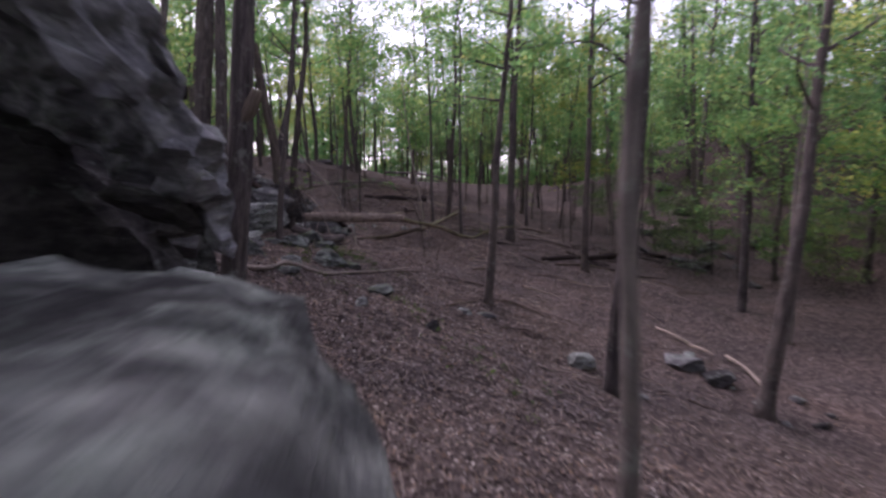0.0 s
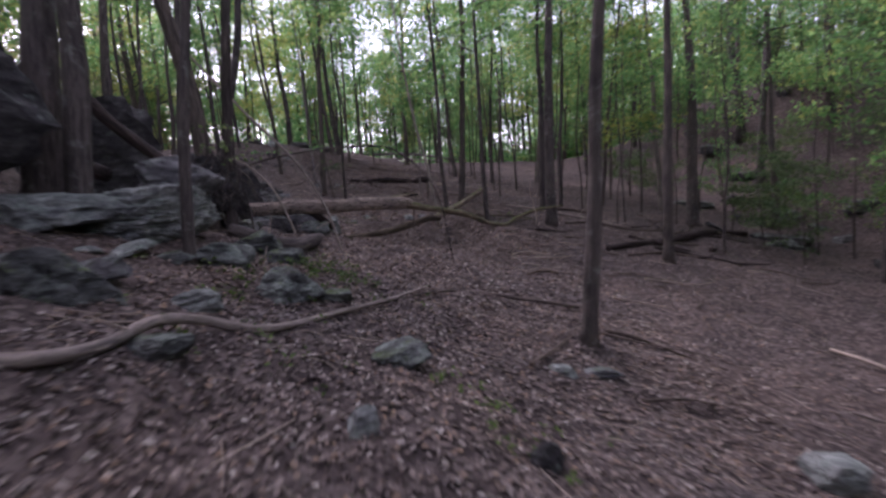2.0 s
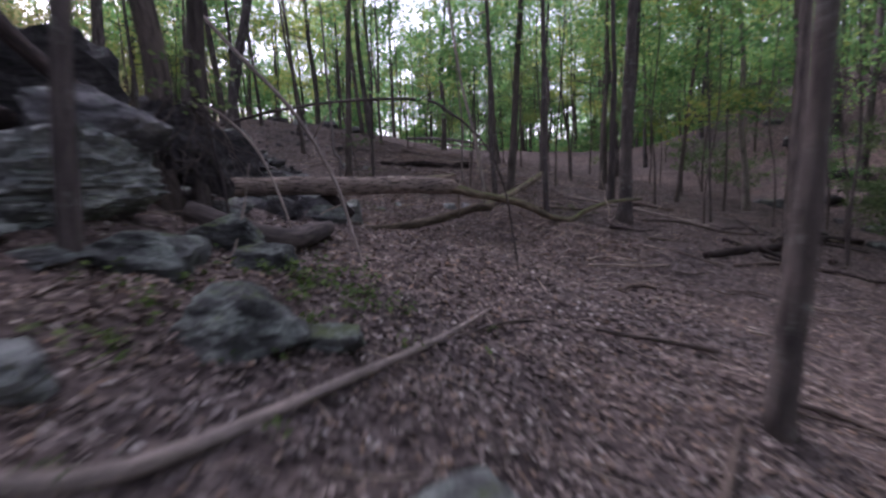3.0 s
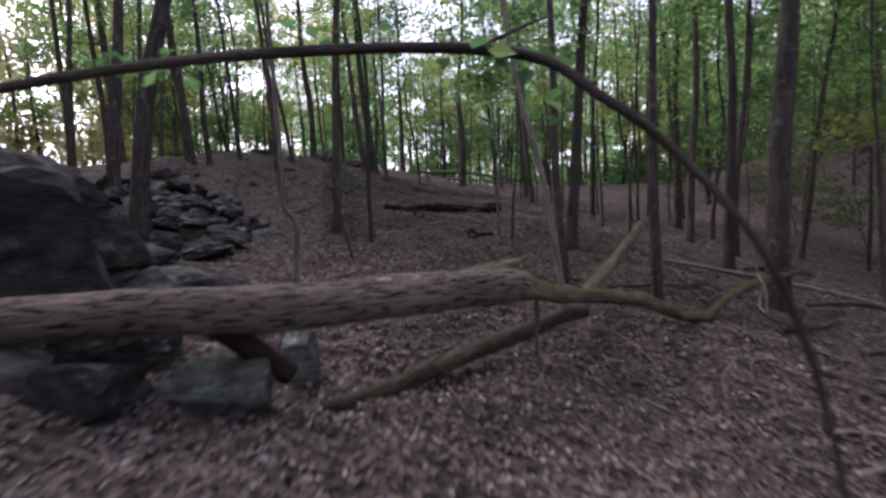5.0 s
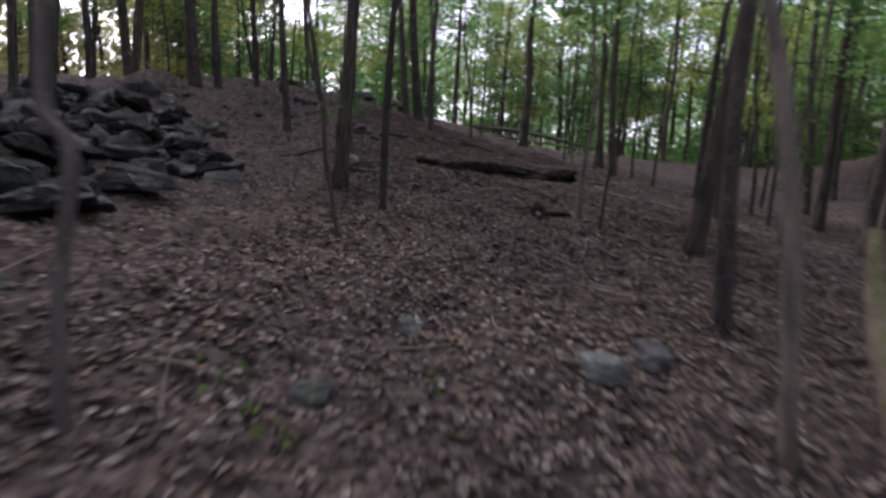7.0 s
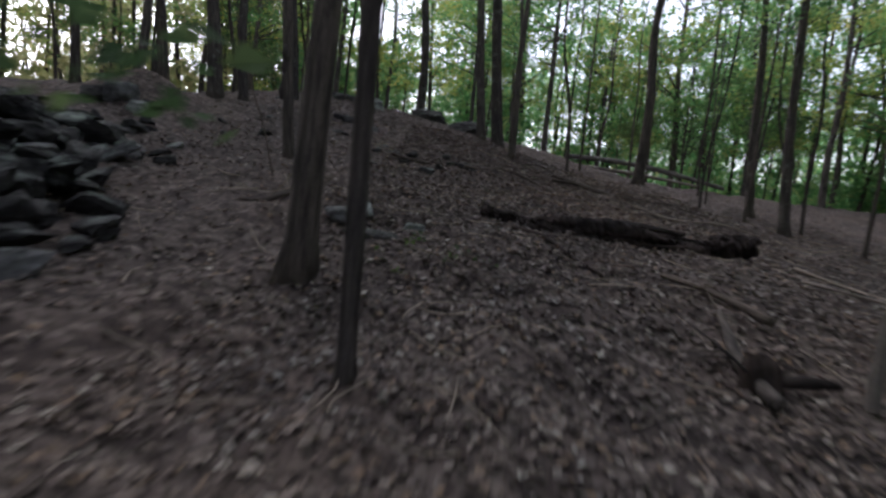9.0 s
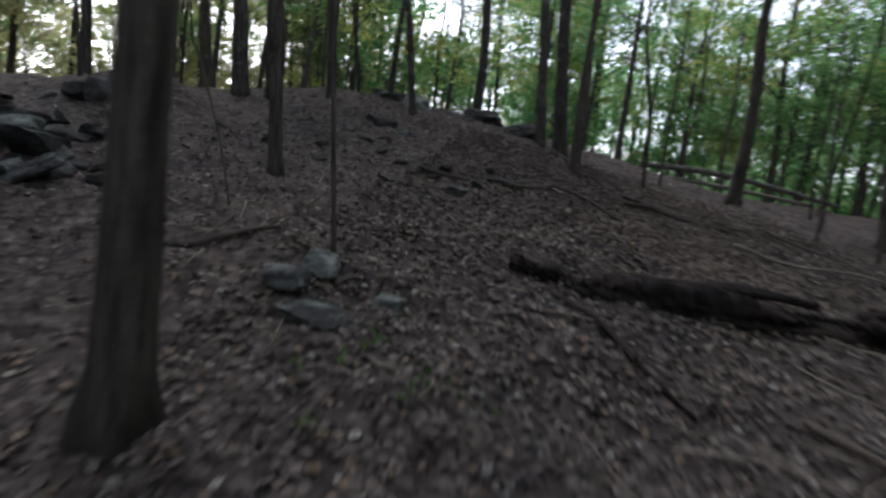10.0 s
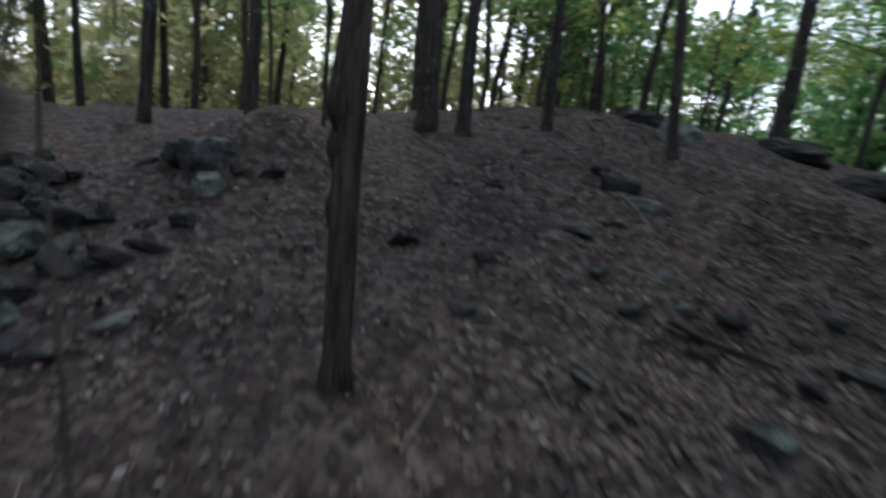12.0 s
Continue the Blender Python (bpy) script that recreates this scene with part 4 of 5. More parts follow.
add_rock(-0.52, 5.85, (0.36, 0.3, 0.13), 58, ROCK_MOSSY, turn=30, label="low flat mossy rock in the leaf litter")
add_rock(-2.3, 4.55, (0.3, 0.2, 0.13), 59, ROCK_MOSSY, turn=-20, label="pale rock under a lying branch")
add_rock(-0.74, 4.15, (0.15, 0.13, 0.13), 60, ROCK_LICHEN, label="small pale rock in the leaf litter")
add_rock(0.69, 4.4, (0.16, 0.14, 0.16), 61, ROCK_DARK, label="small dark rock in the leaf litter")
add_rock(4.25, 5.5, (0.38, 0.34, 0.26), 62, ROCK_LICHEN, label="pale flat-faced rock in the leaf litter", level=4)
add_rock(1.62, 6.9, (0.2, 0.17, 0.12), 63, ROCK_LICHEN, label="small pale rock beside a tree")
add_rock(2.15, 7.1, (0.3, 0.15, 0.08), 64, ROCK_GREY, label="small flat rock beside a tree")
add_rock(7.65, 7.32, (0.55, 0.5, 0.3), 65, ROCK_GREY, label="grey rock under bleached sticks", level=4)
add_rock(8.3, 6.6, (0.5, 0.4, 0.26), 66, ROCK_DARK, label="dark rock under bleached sticks")
add_rock(5.18, 4.31, (0.2, 0.14, 0.08), 67, ROCK_GREY)
add_rock(-2.75, 9.6, (0.4, 0.36, 0.3), 68, ROCK_MOSSY, label="mossy rock beneath the bare roots")
add_rock(-2.2, 9.0, (0.35, 0.3, 0.25), 69, ROCK_MOSSY, label="mossy rock beneath the bare roots")
# rocks beneath and beyond the fallen log
add_rock(-2.0, 14.0, (0.17, 0.15, 0.3), 71, ROCK_LICHEN, z=0.62, turn=20, tip=(8, 0), label="pale upright block propping the fallen log", level=4)
add_rock(-2.45, 13.3, (0.42, 0.36, 0.26), 72, ROCK_MOSSY, label="dark mossy rock below the fallen log", level=4)
add_rock(-3.05, 12.9, (0.3, 0.28, 0.26), 73, ROCK_DARK, label="dark rock below the fallen log")
add_rock(-3.4, 13.9, (0.5, 0.45, 0.3), 74, ROCK_MOSSY, label="mossy rock below the fallen log", level=4)
add_rock(-2.95, 15.3, (0.5, 0.42, 0.34), 75, ROCK_GREY, turn=12, label="grey boulder behind the fallen log", level=4, name="boulder")
add_rock(-3.45, 15.7, (0.55, 0.45, 0.36), 76, ROCK_DARK, label="dark boulder behind the fallen log", level=4, name="boulder")
add_rock(-5.0, 14.6, (1.2, 1.1, 1.0), 77, ROCK_DARK, z=1.55, turn=30, label="big dark boulder on the rocky bank", level=4, name="boulder", group=OUT)
add_rock(-6.2, 15.9, (1.3, 1.2, 1.0), 78, ROCK_DARK, z=2.0, turn=-10, label="big dark boulder on the rocky bank", level=4, name="boulder", group=OUT)
add_rock(-7.2, 13.6, (1.5, 1.4, 1.5), 79, ROCK_DARK, z=2.7, turn=22, label="big dark boulder on the rocky bank", level=4, name="boulder", group=OUT)
add_rock(-1.36, 17.75, (0.1, 0.09, 0.08), 81, ROCK_LICHEN, label="small pale stone in the leaf litter")
add_rock(-0.02, 17.45, (0.19, 0.15, 0.11), 82, ROCK_LICHEN, label="pale greenish stone in the leaf litter")
add_rock(-1.7, 16.6, (0.12, 0.1, 0.05), 83, ROCK_MOSSY, label="low mossy stone in the leaf litter")
add_rock(0.45, 17.9, (0.16, 0.12, 0.08), 84, ROCK_GREY, label="grey stone in the leaf litter")
add_rock(-5.15, 19.0, (0.4, 0.24, 0.15), 85, ROCK_DARK, turn=25, tip=(6, -10), label="flat dark slab at the foot of the rock pile", level=4, name="slab")
add_rock(-5.0, 19.75, (0.3, 0.26, 0.14), 86, ROCK_DARK, turn=-15, tip=(-8, -6), label="flat dark slab at the foot of the rock pile", level=4, name="slab")
add_rock(-5.9, 19.3, (0.4, 0.3, 0.2), 87, ROCK_GREY, turn=50, tip=(4, 12), label="flat grey slab at the foot of the rock pile", level=4, name="slab")
# the stones on the slope
add_rock(-3.68, 24.95, (0.17, 0.13, 0.11), 91, ROCK_LICHEN, z=1.78, label="pale rounded stone on a low mossy slab")
add_rock(-3.75, 24.55, (0.19, 0.14, 0.11), 92, ROCK_GREY, z=1.72, turn=30, label="pale rounded stone on a low mossy slab")
add_rock(-3.3, 24.4, (0.5, 0.26, 0.06), 93, ROCK_DARK, sink=0.47, turn=-25, label="low dark mossy slab in the slope", level=4, name="slab")
add_rock(-2.95, 24.7, (0.14, 0.12, 0.08), 94, ROCK_LICHEN)
add_rock(-3.72, 30.15, (0.36, 0.2, 0.1), 95, ROCK_DARK, turn=15, label="flat dark stone in the slope")
add_rock(-4.04, 28.8, (0.2, 0.14, 0.08), 96, ROCK_DARK, label="flat dark stone in the slope")
add_rock(-6.95, 31.8, (0.3, 0.22, 0.16), 97, ROCK_DARK, turn=40, label="dark stone high on the slope")
add_rock(-6.45, 31.6, (0.32, 0.2, 0.1), 98, ROCK_GREY, label="grey stone high on the slope")
add_rock(-7.8, 35.0, (0.4, 0.3, 0.4), 99, ROCK_LICHEN, label="pale standing stone near the crest", level=4)
add_rock(-6.6, 37.2, (0.7, 0.5, 0.3), 100, ROCK_DARK, label="dark rock on the crest")
add_rock(-9.6, 36.6, (0.8, 0.5, 0.3), 101, ROCK_DARK, label="dark rock on the crest")
add_rock(-5.0, 36.0, (0.6, 0.4, 0.22), 102, ROCK_DARK, label="dark rock on the crest")
add_rock(-9.62, 27.35, (0.27, 0.25, 0.26), 103, ROCK_GREY, turn=20, label="grey boulder with soil heaped against it", level=4, name="boulder")
add_rock(-9.1, 27.25, (0.17, 0.16, 0.17), 104, ROCK_LICHEN, label="pale rock beside the grey boulder")
add_rock(-10.0, 27.3, (0.32, 0.28, 0.22), 105, ROCK_DARK, label="dark boulder near the crest", level=4, name="boulder")


def rock_field(spots, seed, lo, hi, mats, label, group, heap=0.0, thick=(0.25, 0.5), lean=12, proud=0.4, name="rock"):
    """Broken blocks heaped round each (x, y, spread, count)."""
    rng = np.random.default_rng(seed)
    for cx, cy, s, n in spots:
        for _ in range(n):
            x, y = cx + rng.normal(0, s), cy + rng.normal(0, s)
            k = rng.uniform(lo, hi)
            half = (k * rng.uniform(0.8, 1.5), k * rng.uniform(0.6, 1.0), k * rng.uniform(*thick))
            add_rock(x, y, half, int(rng.integers(1e6)), mats[int(rng.integers(len(mats)))], turn=rng.uniform(0, 360), tip=(rng.normal(0, lean), rng.normal(0, lean)), level=2, faces=6, sink=rng.uniform(0.05, 0.35), label=label, group=group, name=name, z=h1(x, y) + half[2] * proud + heap * rng.uniform(0, 1) * np.exp(-((x - cx) ** 2 + (y - cy) ** 2) / (2 * s * s)))


rock_field([(-5.95, 22.1, 0.42, 30), (-6.7, 22.9, 0.6, 46), (-7.9, 23.5, 0.65, 34), (-5.75, 19.9, 0.5, 18), (-7.0, 20.7, 0.65, 24), (-9.2, 24.2, 0.6, 18), (-8.8, 22.4, 0.7, 18)], 201, 0.12, 0.34, (ROCK_DARK, ROCK_DARK, ROCK_GREY, ROCK_DARK, ROCK_DARK), "broken grey rock in a tumbled pile on the slope", "tumbled rock pile", 0.7, (0.25, 0.6), 20)
rock_field([(-9.0, 25.6, 0.6, 22), (-10.4, 25.4, 0.8, 20), (-8.2, 25.0, 0.4, 10)], 206, 0.1, 0.26, (ROCK_DARK, ROCK_DARK, ROCK_MOSSY), "broken dark rock scattered above the pile", "tumbled rock pile", 0.15, (0.25, 0.6), 16, 0.05)
rock_field([(-7.4, 25.2, 0.4, 7)], 207, 0.09, 0.2, (ROCK_DARK, ROCK_GREY, ROCK_DARK), "broken grey rock at the edge of the tumbled pile", "tumbled rock pile", 0.0, (0.25, 0.6), 18, -0.05)
rock_field([(8.8, 6.3, 0.7, 6), (9.6, 5.4, 0.6, 4)], 208, 0.07, 0.2, (ROCK_LICHEN, ROCK_GREY, ROCK_DARK), "small pale stone strewn round bleached sticks", "hollow stones", 0.0, (0.3, 0.6), 14, 0.1, "stone")
rock_field([(-5.2, 16.8, 0.6, 9), (-5.8, 17.8, 0.7, 10), (-7.2, 18.4, 0.8, 10), (-4.4, 12.2, 0.6, 8), (-5.6, 11.4, 0.8, 8)], 202, 0.2, 0.5, (ROCK_MOSSY, ROCK_DARK, ROCK_GREY), "mossy broken rock on the rocky bank", "rocky bank")
rock_field([(-4.0, 5.5, 0.5, 4), (-5.2, 6.4, 0.7, 5), (-3.6, 7.6, 0.3, 3), (-6.2, 9.6, 0.7, 8), (-3.9, 0.2, 0.4, 6)], 203, 0.12, 0.36, (ROCK_MOSSY, ROCK_GREY, ROCK_LICHEN), "broken lichen-spotted rock on the bank", "rocky bank")
rock_field([(-9.5, 26.4, 0.9, 12), (-6.0, 30.5, 1.5, 12), (-8.5, 33.0, 1.4, 8), (-4.6, 29.5, 0.8, 6)], 204, 0.07, 0.18, (ROCK_DARK, ROCK_DARK, ROCK_GREY), "small dark stone on the leafy slope", "slope stones", 0.0, (0.3, 0.7), 18, -0.1, "stone")
rock_field([(18, 24, 1.5, 9), (22, 30, 2, 9), (15, 20, 1.2, 6)], 205, 0.3, 0.9, (ROCK_DARK, ROCK_MOSSY), "dark rock under the far bank", "far bank rocks", 0.0, (0.25, 0.5), 12, 0.0)


# ---- fallen wood ----
def add_log(name, points, mat, label, category, seed=1, seg=14, per=8, rough=0.05, group="", twigs=0):
    """A lying log or branch: its line in the world, as a thing with its base at the first point."""
    p = np.array(points, float)
    base = p[0, :3].copy()
    p[:, :3] -= base
    v, f, u = tube([tuple(q) for q in p], seg, per, rough, 0, np.random.default_rng(seed))
    ob = mesh_object(name, v, f, mat, uv=u)
    ob.location = base
    rng = np.random.default_rng(seed + 900)
    for _ in range(twigs):
        i = int(rng.integers(1, len(p)))
        q = p[i - 1] + (p[i] - p[i - 1]) * rng.uniform(0.1, 0.9)
        along = (p[i] - p[i - 1])[:3]
        along = along / (np.linalg.norm(along) + 1e-6)
        way = along * rng.uniform(0.3, 0.9) + rng.normal(0, 0.6, 3) * (1, 1, 0.4) + np.array([0, 0, 0.22])
        way = way / np.linalg.norm(way) * rng.uniform(0.25, 0.8)
        r = min(q[3] * 0.4, 0.014)
        bend = rng.normal(0, 0.05, 3)
        tv, tf, tu = tube([(*q[:3], r), (*(q[:3] + way * 0.5 + bend), r * 0.7), (*(q[:3] + way), r * 0.25)], 5, 4, 0.05, 0, rng)
        mesh_object("twig", tv, tf, mat, ob, uv=tu)
    return tagged(ob, label, category, group)


def jagged(ob, amount, seed, flat=1.0):
    """Rot and breakage: push the surface in and out."""
    rng = np.random.default_rng(seed)
    n = len(ob.data.vertices)
    co = np.empty(n * 3, dtype=np.float32)
    ob.data.vertices.foreach_get("co", co)
    co = co.reshape(-1, 3)
    shift = np.zeros(n)
    axis = np.linalg.svd(co - co.mean(0), full_matrices=False)[2][0]
    for i in range(14):
        k = rng.normal(0, 1, 3) * (5 + 4 * i)
        k = k - axis * (k @ axis) * 0.95
        shift += np.sin(co @ k + rng.uniform(0, 6.28)) / (1 + 0.35 * i)
    nrm = np.empty(n * 3, dtype=np.float32)
    ob.data.vertices.foreach_get("normal", nrm)
    co = co + nrm.reshape(-1, 3) * (np.abs(shift) - 0.8)[:, None] * amount + rng.normal(0, amount * 0.25, (n, 3))
    ob.data.vertices.foreach_set("co", co.astype(np.float32).ravel())
    ob.data.update()
    return ob


def on_ground(points, lift=0.0):
    return [(x, y, h1(x, y) + r * 0.7 + lift, r) for x, y, r in points]


# the big fallen log and what has broken from it
LOG = [(-4.1, 12.95, 1.29, 0.165), (-3.74, 13.0, 1.26, 0.165), (-3.02, 13.2, 1.24, 0.162), (-2.01, 13.4, 1.19, 0.162), (-1.14, 13.75, 1.17, 0.165), (-0.5, 14.2, 1.12, 0.165), (-0.12, 14.5, 1.08, 0.155), (0.06, 14.62, 1.03, 0.09)]
log = empty("fallen_log", pose(*LOG[0][:3]), "big fallen log with furrowed brown bark lying across rocks", "log")


def log_part(name, points, mat, seed, label="", seg=14, per=10, rough=0.05):
    v, f, u = tube([(x - LOG[0][0], y - LOG[0][1], z - LOG[0][2], r) for x, y, z, r in points], seg, per, rough, 0, np.random.default_rng(seed))
    return mesh_object(name, v, f, mat, log, label, uv=u)


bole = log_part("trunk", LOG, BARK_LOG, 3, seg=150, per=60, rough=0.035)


def furrow(ob, seg, rings, wide, deep):
    """Long wavy furrows cut into the bark of a log."""
    n = seg * rings
    co = np.empty(len(ob.data.vertices) * 3, dtype=np.float32)
    nrm = np.empty_like(co)
    ob.data.vertices.foreach_get("co", co)
    ob.data.vertices.foreach_get("normal", nrm)
    co, nrm = co.reshape(-1, 3), nrm.reshape(-1, 3)
    a = np.tile(np.linspace(0, 2 * np.pi, seg, endpoint=False), rings)
    s = np.repeat(np.linspace(0, 4.6, rings), seg)
    rows = round(2 * np.pi * 0.163 / wide)
    ph = rows * a / 2 + 1.3 * np.sin(4.3 * s + 2 * a) + 0.9 * np.sin(9.1 * s - 3 * a + 1) + 0.6 * np.sin(19 * s + 5 * a + 2) + 0.35 * np.sin(37 * s - 7 * a)
    cut = (1 - np.abs(np.sin(ph))) ** 2.2 * (0.55 + 0.45 * np.sin(6.7 * s + 3 * np.sin(3 * a) + 4 * a))
    co[:n] -= nrm[:n] * (cut * deep)[:, None]
    ob.data.vertices.foreach_set("co", co.ravel())
    ob.data.update()


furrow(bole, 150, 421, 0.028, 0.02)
log_part("spike", [(-0.75, 14.05, 1.2, 0.075), (-0.4, 14.31, 1.24, 0.08), (-0.15, 14.52, 1.28, 0.05), (0.03, 14.68, 1.32, 0.012)], BARK_MOSSY, 4, "splintered spike at the broken end")
log_part("limb", [(-0.2, 14.42, 1.06, 0.11), (0.1, 14.59, 1.0, 0.095), (0.38, 14.83, 0.9, 0.085), (0.88, 15.33, 0.78, 0.08), (1.66, 16.01, 0.55, 0.078), (2.49, 16.78, 0.16, 0.075), (3.15, 17.37, 0.0, 0.075), (3.6, 17.69, 0.17, 0.065), (4.28, 18.01, 0.34, 0.055), (4.91, 18.32, 0.38, 0.045), (5.53, 18.62, 0.38, 0.03)], BARK_MOSS_HEAVY, 5, "moss-covered limb reaching down to the ground")
log_part("twig", [(4.28, 18.01, 0.34, 0.02), (4.27, 18.04, 0.65, 0.016), (4.16, 18.0, 1.0, 0.014), (4.2, 18.0, 1.38, 0.008)], DEADWOOD, 6, "bleached upright twig", 6)
log_part("twig", [(4.25, 17.98, 0.5, 0.018), (4.33, 17.88, 0.2, 0.02), (4.28, 17.77, -0.1, 0.015)], DEADWOOD, 7, "bleached drooping twig", 6)
log_part("stub", [(0.08, 14.6, 0.98, 0.026), (0.07, 14.58, 0.75, 0.022), (0.05, 14.55, 0.4, 0.02)], BARK_MOSSY, 8, "short dead stub under the limb", 7)
log_part("stub", [(-2.45, 13.42, 1.1, 0.09), (-2.15, 13.45, 0.85, 0.085), (-1.95, 13.5, 0.66, 0.075)], ROTTEN, 9, "broken branch stub under the log", 10)
log_part("scar", [(-1.34, 13.60, 1.302, 0.006), (-1.29, 13.62, 1.314, 0.014), (-1.23, 13.64, 1.316, 0.013), (-1.17, 13.66, 1.308, 0.006)], WOOD_BARE, 10, "pale patch of bare wood", 8)
log_part("scar", [(-1.03, 13.70, 1.295, 0.006), (-1.0, 13.725, 1.306, 0.011), (-0.98, 13.75, 1.304, 0.006)], WOOD_BARE, 12, "small pale chip of bare wood", 8)
rising = add_log("fallen_branch", [(-1.75, 13.5, h1(-1.75, 13.5) + 0.03, 0.04), (-1.45, 13.83, 0.36, 0.062), (-0.96, 14.43, 0.34, 0.09), (-0.44, 15.0, 0.36, 0.098), (0.2, 15.24, 0.5, 0.085), (0.51, 15.46, 0.56, 0.088), (0.84, 15.8, 0.52, 0.088)], BARK_BRANCH, "long mossy branch fallen beneath the log and rising", "branch", 21, twigs=3)
rise_from = np.array(rising.location)
v, f, u = tube([(x - rise_from[0], y - rise_from[1], z - rise_from[2], r) for x, y, z, r in ((0.7, 15.66, 0.53, 0.086), (1.2, 16.6, 0.66, 0.088), (2.0, 17.95, 0.88, 0.086), (2.6, 18.9, 1.1, 0.082), (2.98, 19.5, 1.3, 0.062))], 12, 8, 0.07, 0, np.random.default_rng(23))
mesh_object("upper_limb", v, f, BARK_MOSSY, rising, "pale mossy upper limb with a snapped tip", uv=u)
add_log("fallen_branch", on_ground([(2.0, 18.4, 0.03), (2.9, 18.9, 0.035), (4.2, 19.6, 0.03)], 0.05), DEADWOOD_DARK, "dead branch lying in the hollow", "branch", 22, 8, twigs=3)
add_log("fallen_branch", on_ground([(4.0, 20.8, 0.04), (5.2, 20.6, 0.045), (6.8, 20.0, 0.04), (8.4, 19.5, 0.025)], 0.12), DEADWOOD, "bleached branch lying in the hollow", "branch", 23, 8, twigs=3)
add_log("fallen_branch", on_ground([(5.6, 18.7, 0.04), (6.8, 19.0, 0.045), (8.2, 18.9, 0.04), (9.6, 19.3, 0.03)], 0.15), DEADWOOD_DARK, "dead branch lying in the hollow", "branch", 24, 8, twigs=3)
add_log("fallen_log", on_ground([(6.0, 15.9, 0.09), (7.4, 16.9, 0.11), (9.0, 18.1, 0.13), (11.5, 19.8, 0.13), (14.0, 20.9, 0.1)], 0.02), ROTTEN, "dark rotten log lying across the hollow", "log", 25)
add_log("fallen_branch", on_ground([(6.5, 15.6, 0.035), (8.2, 16.2, 0.04), (10.7, 16.4, 0.03)], 0.03), DEADWOOD_DARK, "thin dark branch lying in the leaves", "branch", 26, 8, twigs=3)
add_log("fallen_branch", on_ground([(2.5, 12.1, 0.03), (2.95, 12.6, 0.035), (3.5, 13.0, 0.025)], 0.02), DEADWOOD_DARK, "short dark branch lying in the leaves", "branch", 27, 8)
# the long bleached branch and its neighbour
add_log("fallen_branch", [(x, y, h1(x, y) + l, r) for x, y, l, r in ((-3.9, 3.3, 0.1, 0.06), (-3.4, 3.58, 0.06, 0.058), (-2.85, 3.85, 0.05, 0.055), (-2.58, 4.3, 0.06, 0.052), (-2.42, 4.85, 0.14, 0.05), (-2.2, 5.2, 0.12, 0.046), (-1.75, 5.7, 0.05, 0.042), (-1.15, 6.85, 0.05, 0.035), (-0.5, 8.2, 0.05, 0.026), (0.11, 9.7, 0.04, 0.015))], DEADWOOD, "long crooked bleached branch lying on the leaf litter", "branch", 28, 10, twigs=5)
add_log("fallen_branch", on_ground([(-0.7, 7.9, 0.012), (0.36, 9.3, 0.02), (1.5, 9.62, 0.03), (2.9, 9.9, 0.032)], 0.02), DEADWOOD_DARK, "straight dead branch lying on the leaf litter", "branch", 29, 8, twigs=3)
add_log("stick", on_ground([(8.3, 10.14, 0.035), (8.55, 9.5, 0.045), (8.8, 8.97, 0.04)], 0.1), DEADWOOD, "bleached barkless stick lying on rocks", "stick", 30, 8)
add_log("stick", on_ground([(8.64, 8.65, 0.045), (8.9, 8.3, 0.05), (9.09, 8.09, 0.04)], 0.12), DEADWOOD, "bleached barkless stick lying on rocks", "stick", 31, 8)
add_log("stick", on_ground([(9.55, 8.2, 0.05), (9.5, 7.2, 0.055), (9.32, 6.19, 0.045)], 0.08), DEADWOOD, "bleached barkless stick lying on rocks", "stick", 32, 8)
jagged(add_log("fallen_log", on_ground([(-3.0, 2.95, 0.13), (-2.2, 1.8, 0.2), (-1.55, 0.9, 0.23), (-1.0, 0.0, 0.22), (-0.68, -0.62, 0.15)], -0.13), MOSS_LOG, "low rotten log thickly covered in dark green moss", "log", 33, 18, 12), 0.09, 5)
# dark logs and roots on the ledge
add_log("fallen_log", [(-6.0, 10.5, 4.0, 0.1), (-5.35, 10.34, 3.2, 0.11), (-4.8, 10.2, 2.7, 0.1), (-4.25, 10.1, 2.25, 0.08)], ROTTEN, "dark rotten log leaning down the ledge", "log", 34)
add_log("fallen_log", [(-7.0, 10.3, 2.75, 0.14), (-6.2, 10.2, 2.5, 0.15), (-5.3, 10.1, 2.15, 0.13)], ROTTEN, "dark rotten log lying on the ledge", "log", 35)
add_log("fallen_log", [(-5.2, 4.4, 4.15, 0.16), (-4.6, 4.2, 4.2, 0.18), (-3.9, 3.9, 4.05, 0.16)], ROTTEN, "dark log lying on top of the outcrop", "log", 36)
add_log("fallen_log", on_ground([(-3.3, 9.9, 0.12), (-2.6, 9.75, 0.13), (-2.25, 10.1, 0.14), (-2.1, 10.9, 0.14), (-2.05, 11.5, 0.11)], 0.05), BARK_DARK, "dark curved log among the rocks", "log", 37)
# A dark rock shape stands in for the shaded brush behind the roots.
root_mass = add_rock(-3.72, 10.9, (0.42, 0.4, 0.62), 301, ROCK_DARK, z=1.8, label="dark mass standing in for shaded brush, with bare hanging roots", level=4, name="root_mass", rough=0.16)
ROOT_RNG = np.random.default_rng(77)
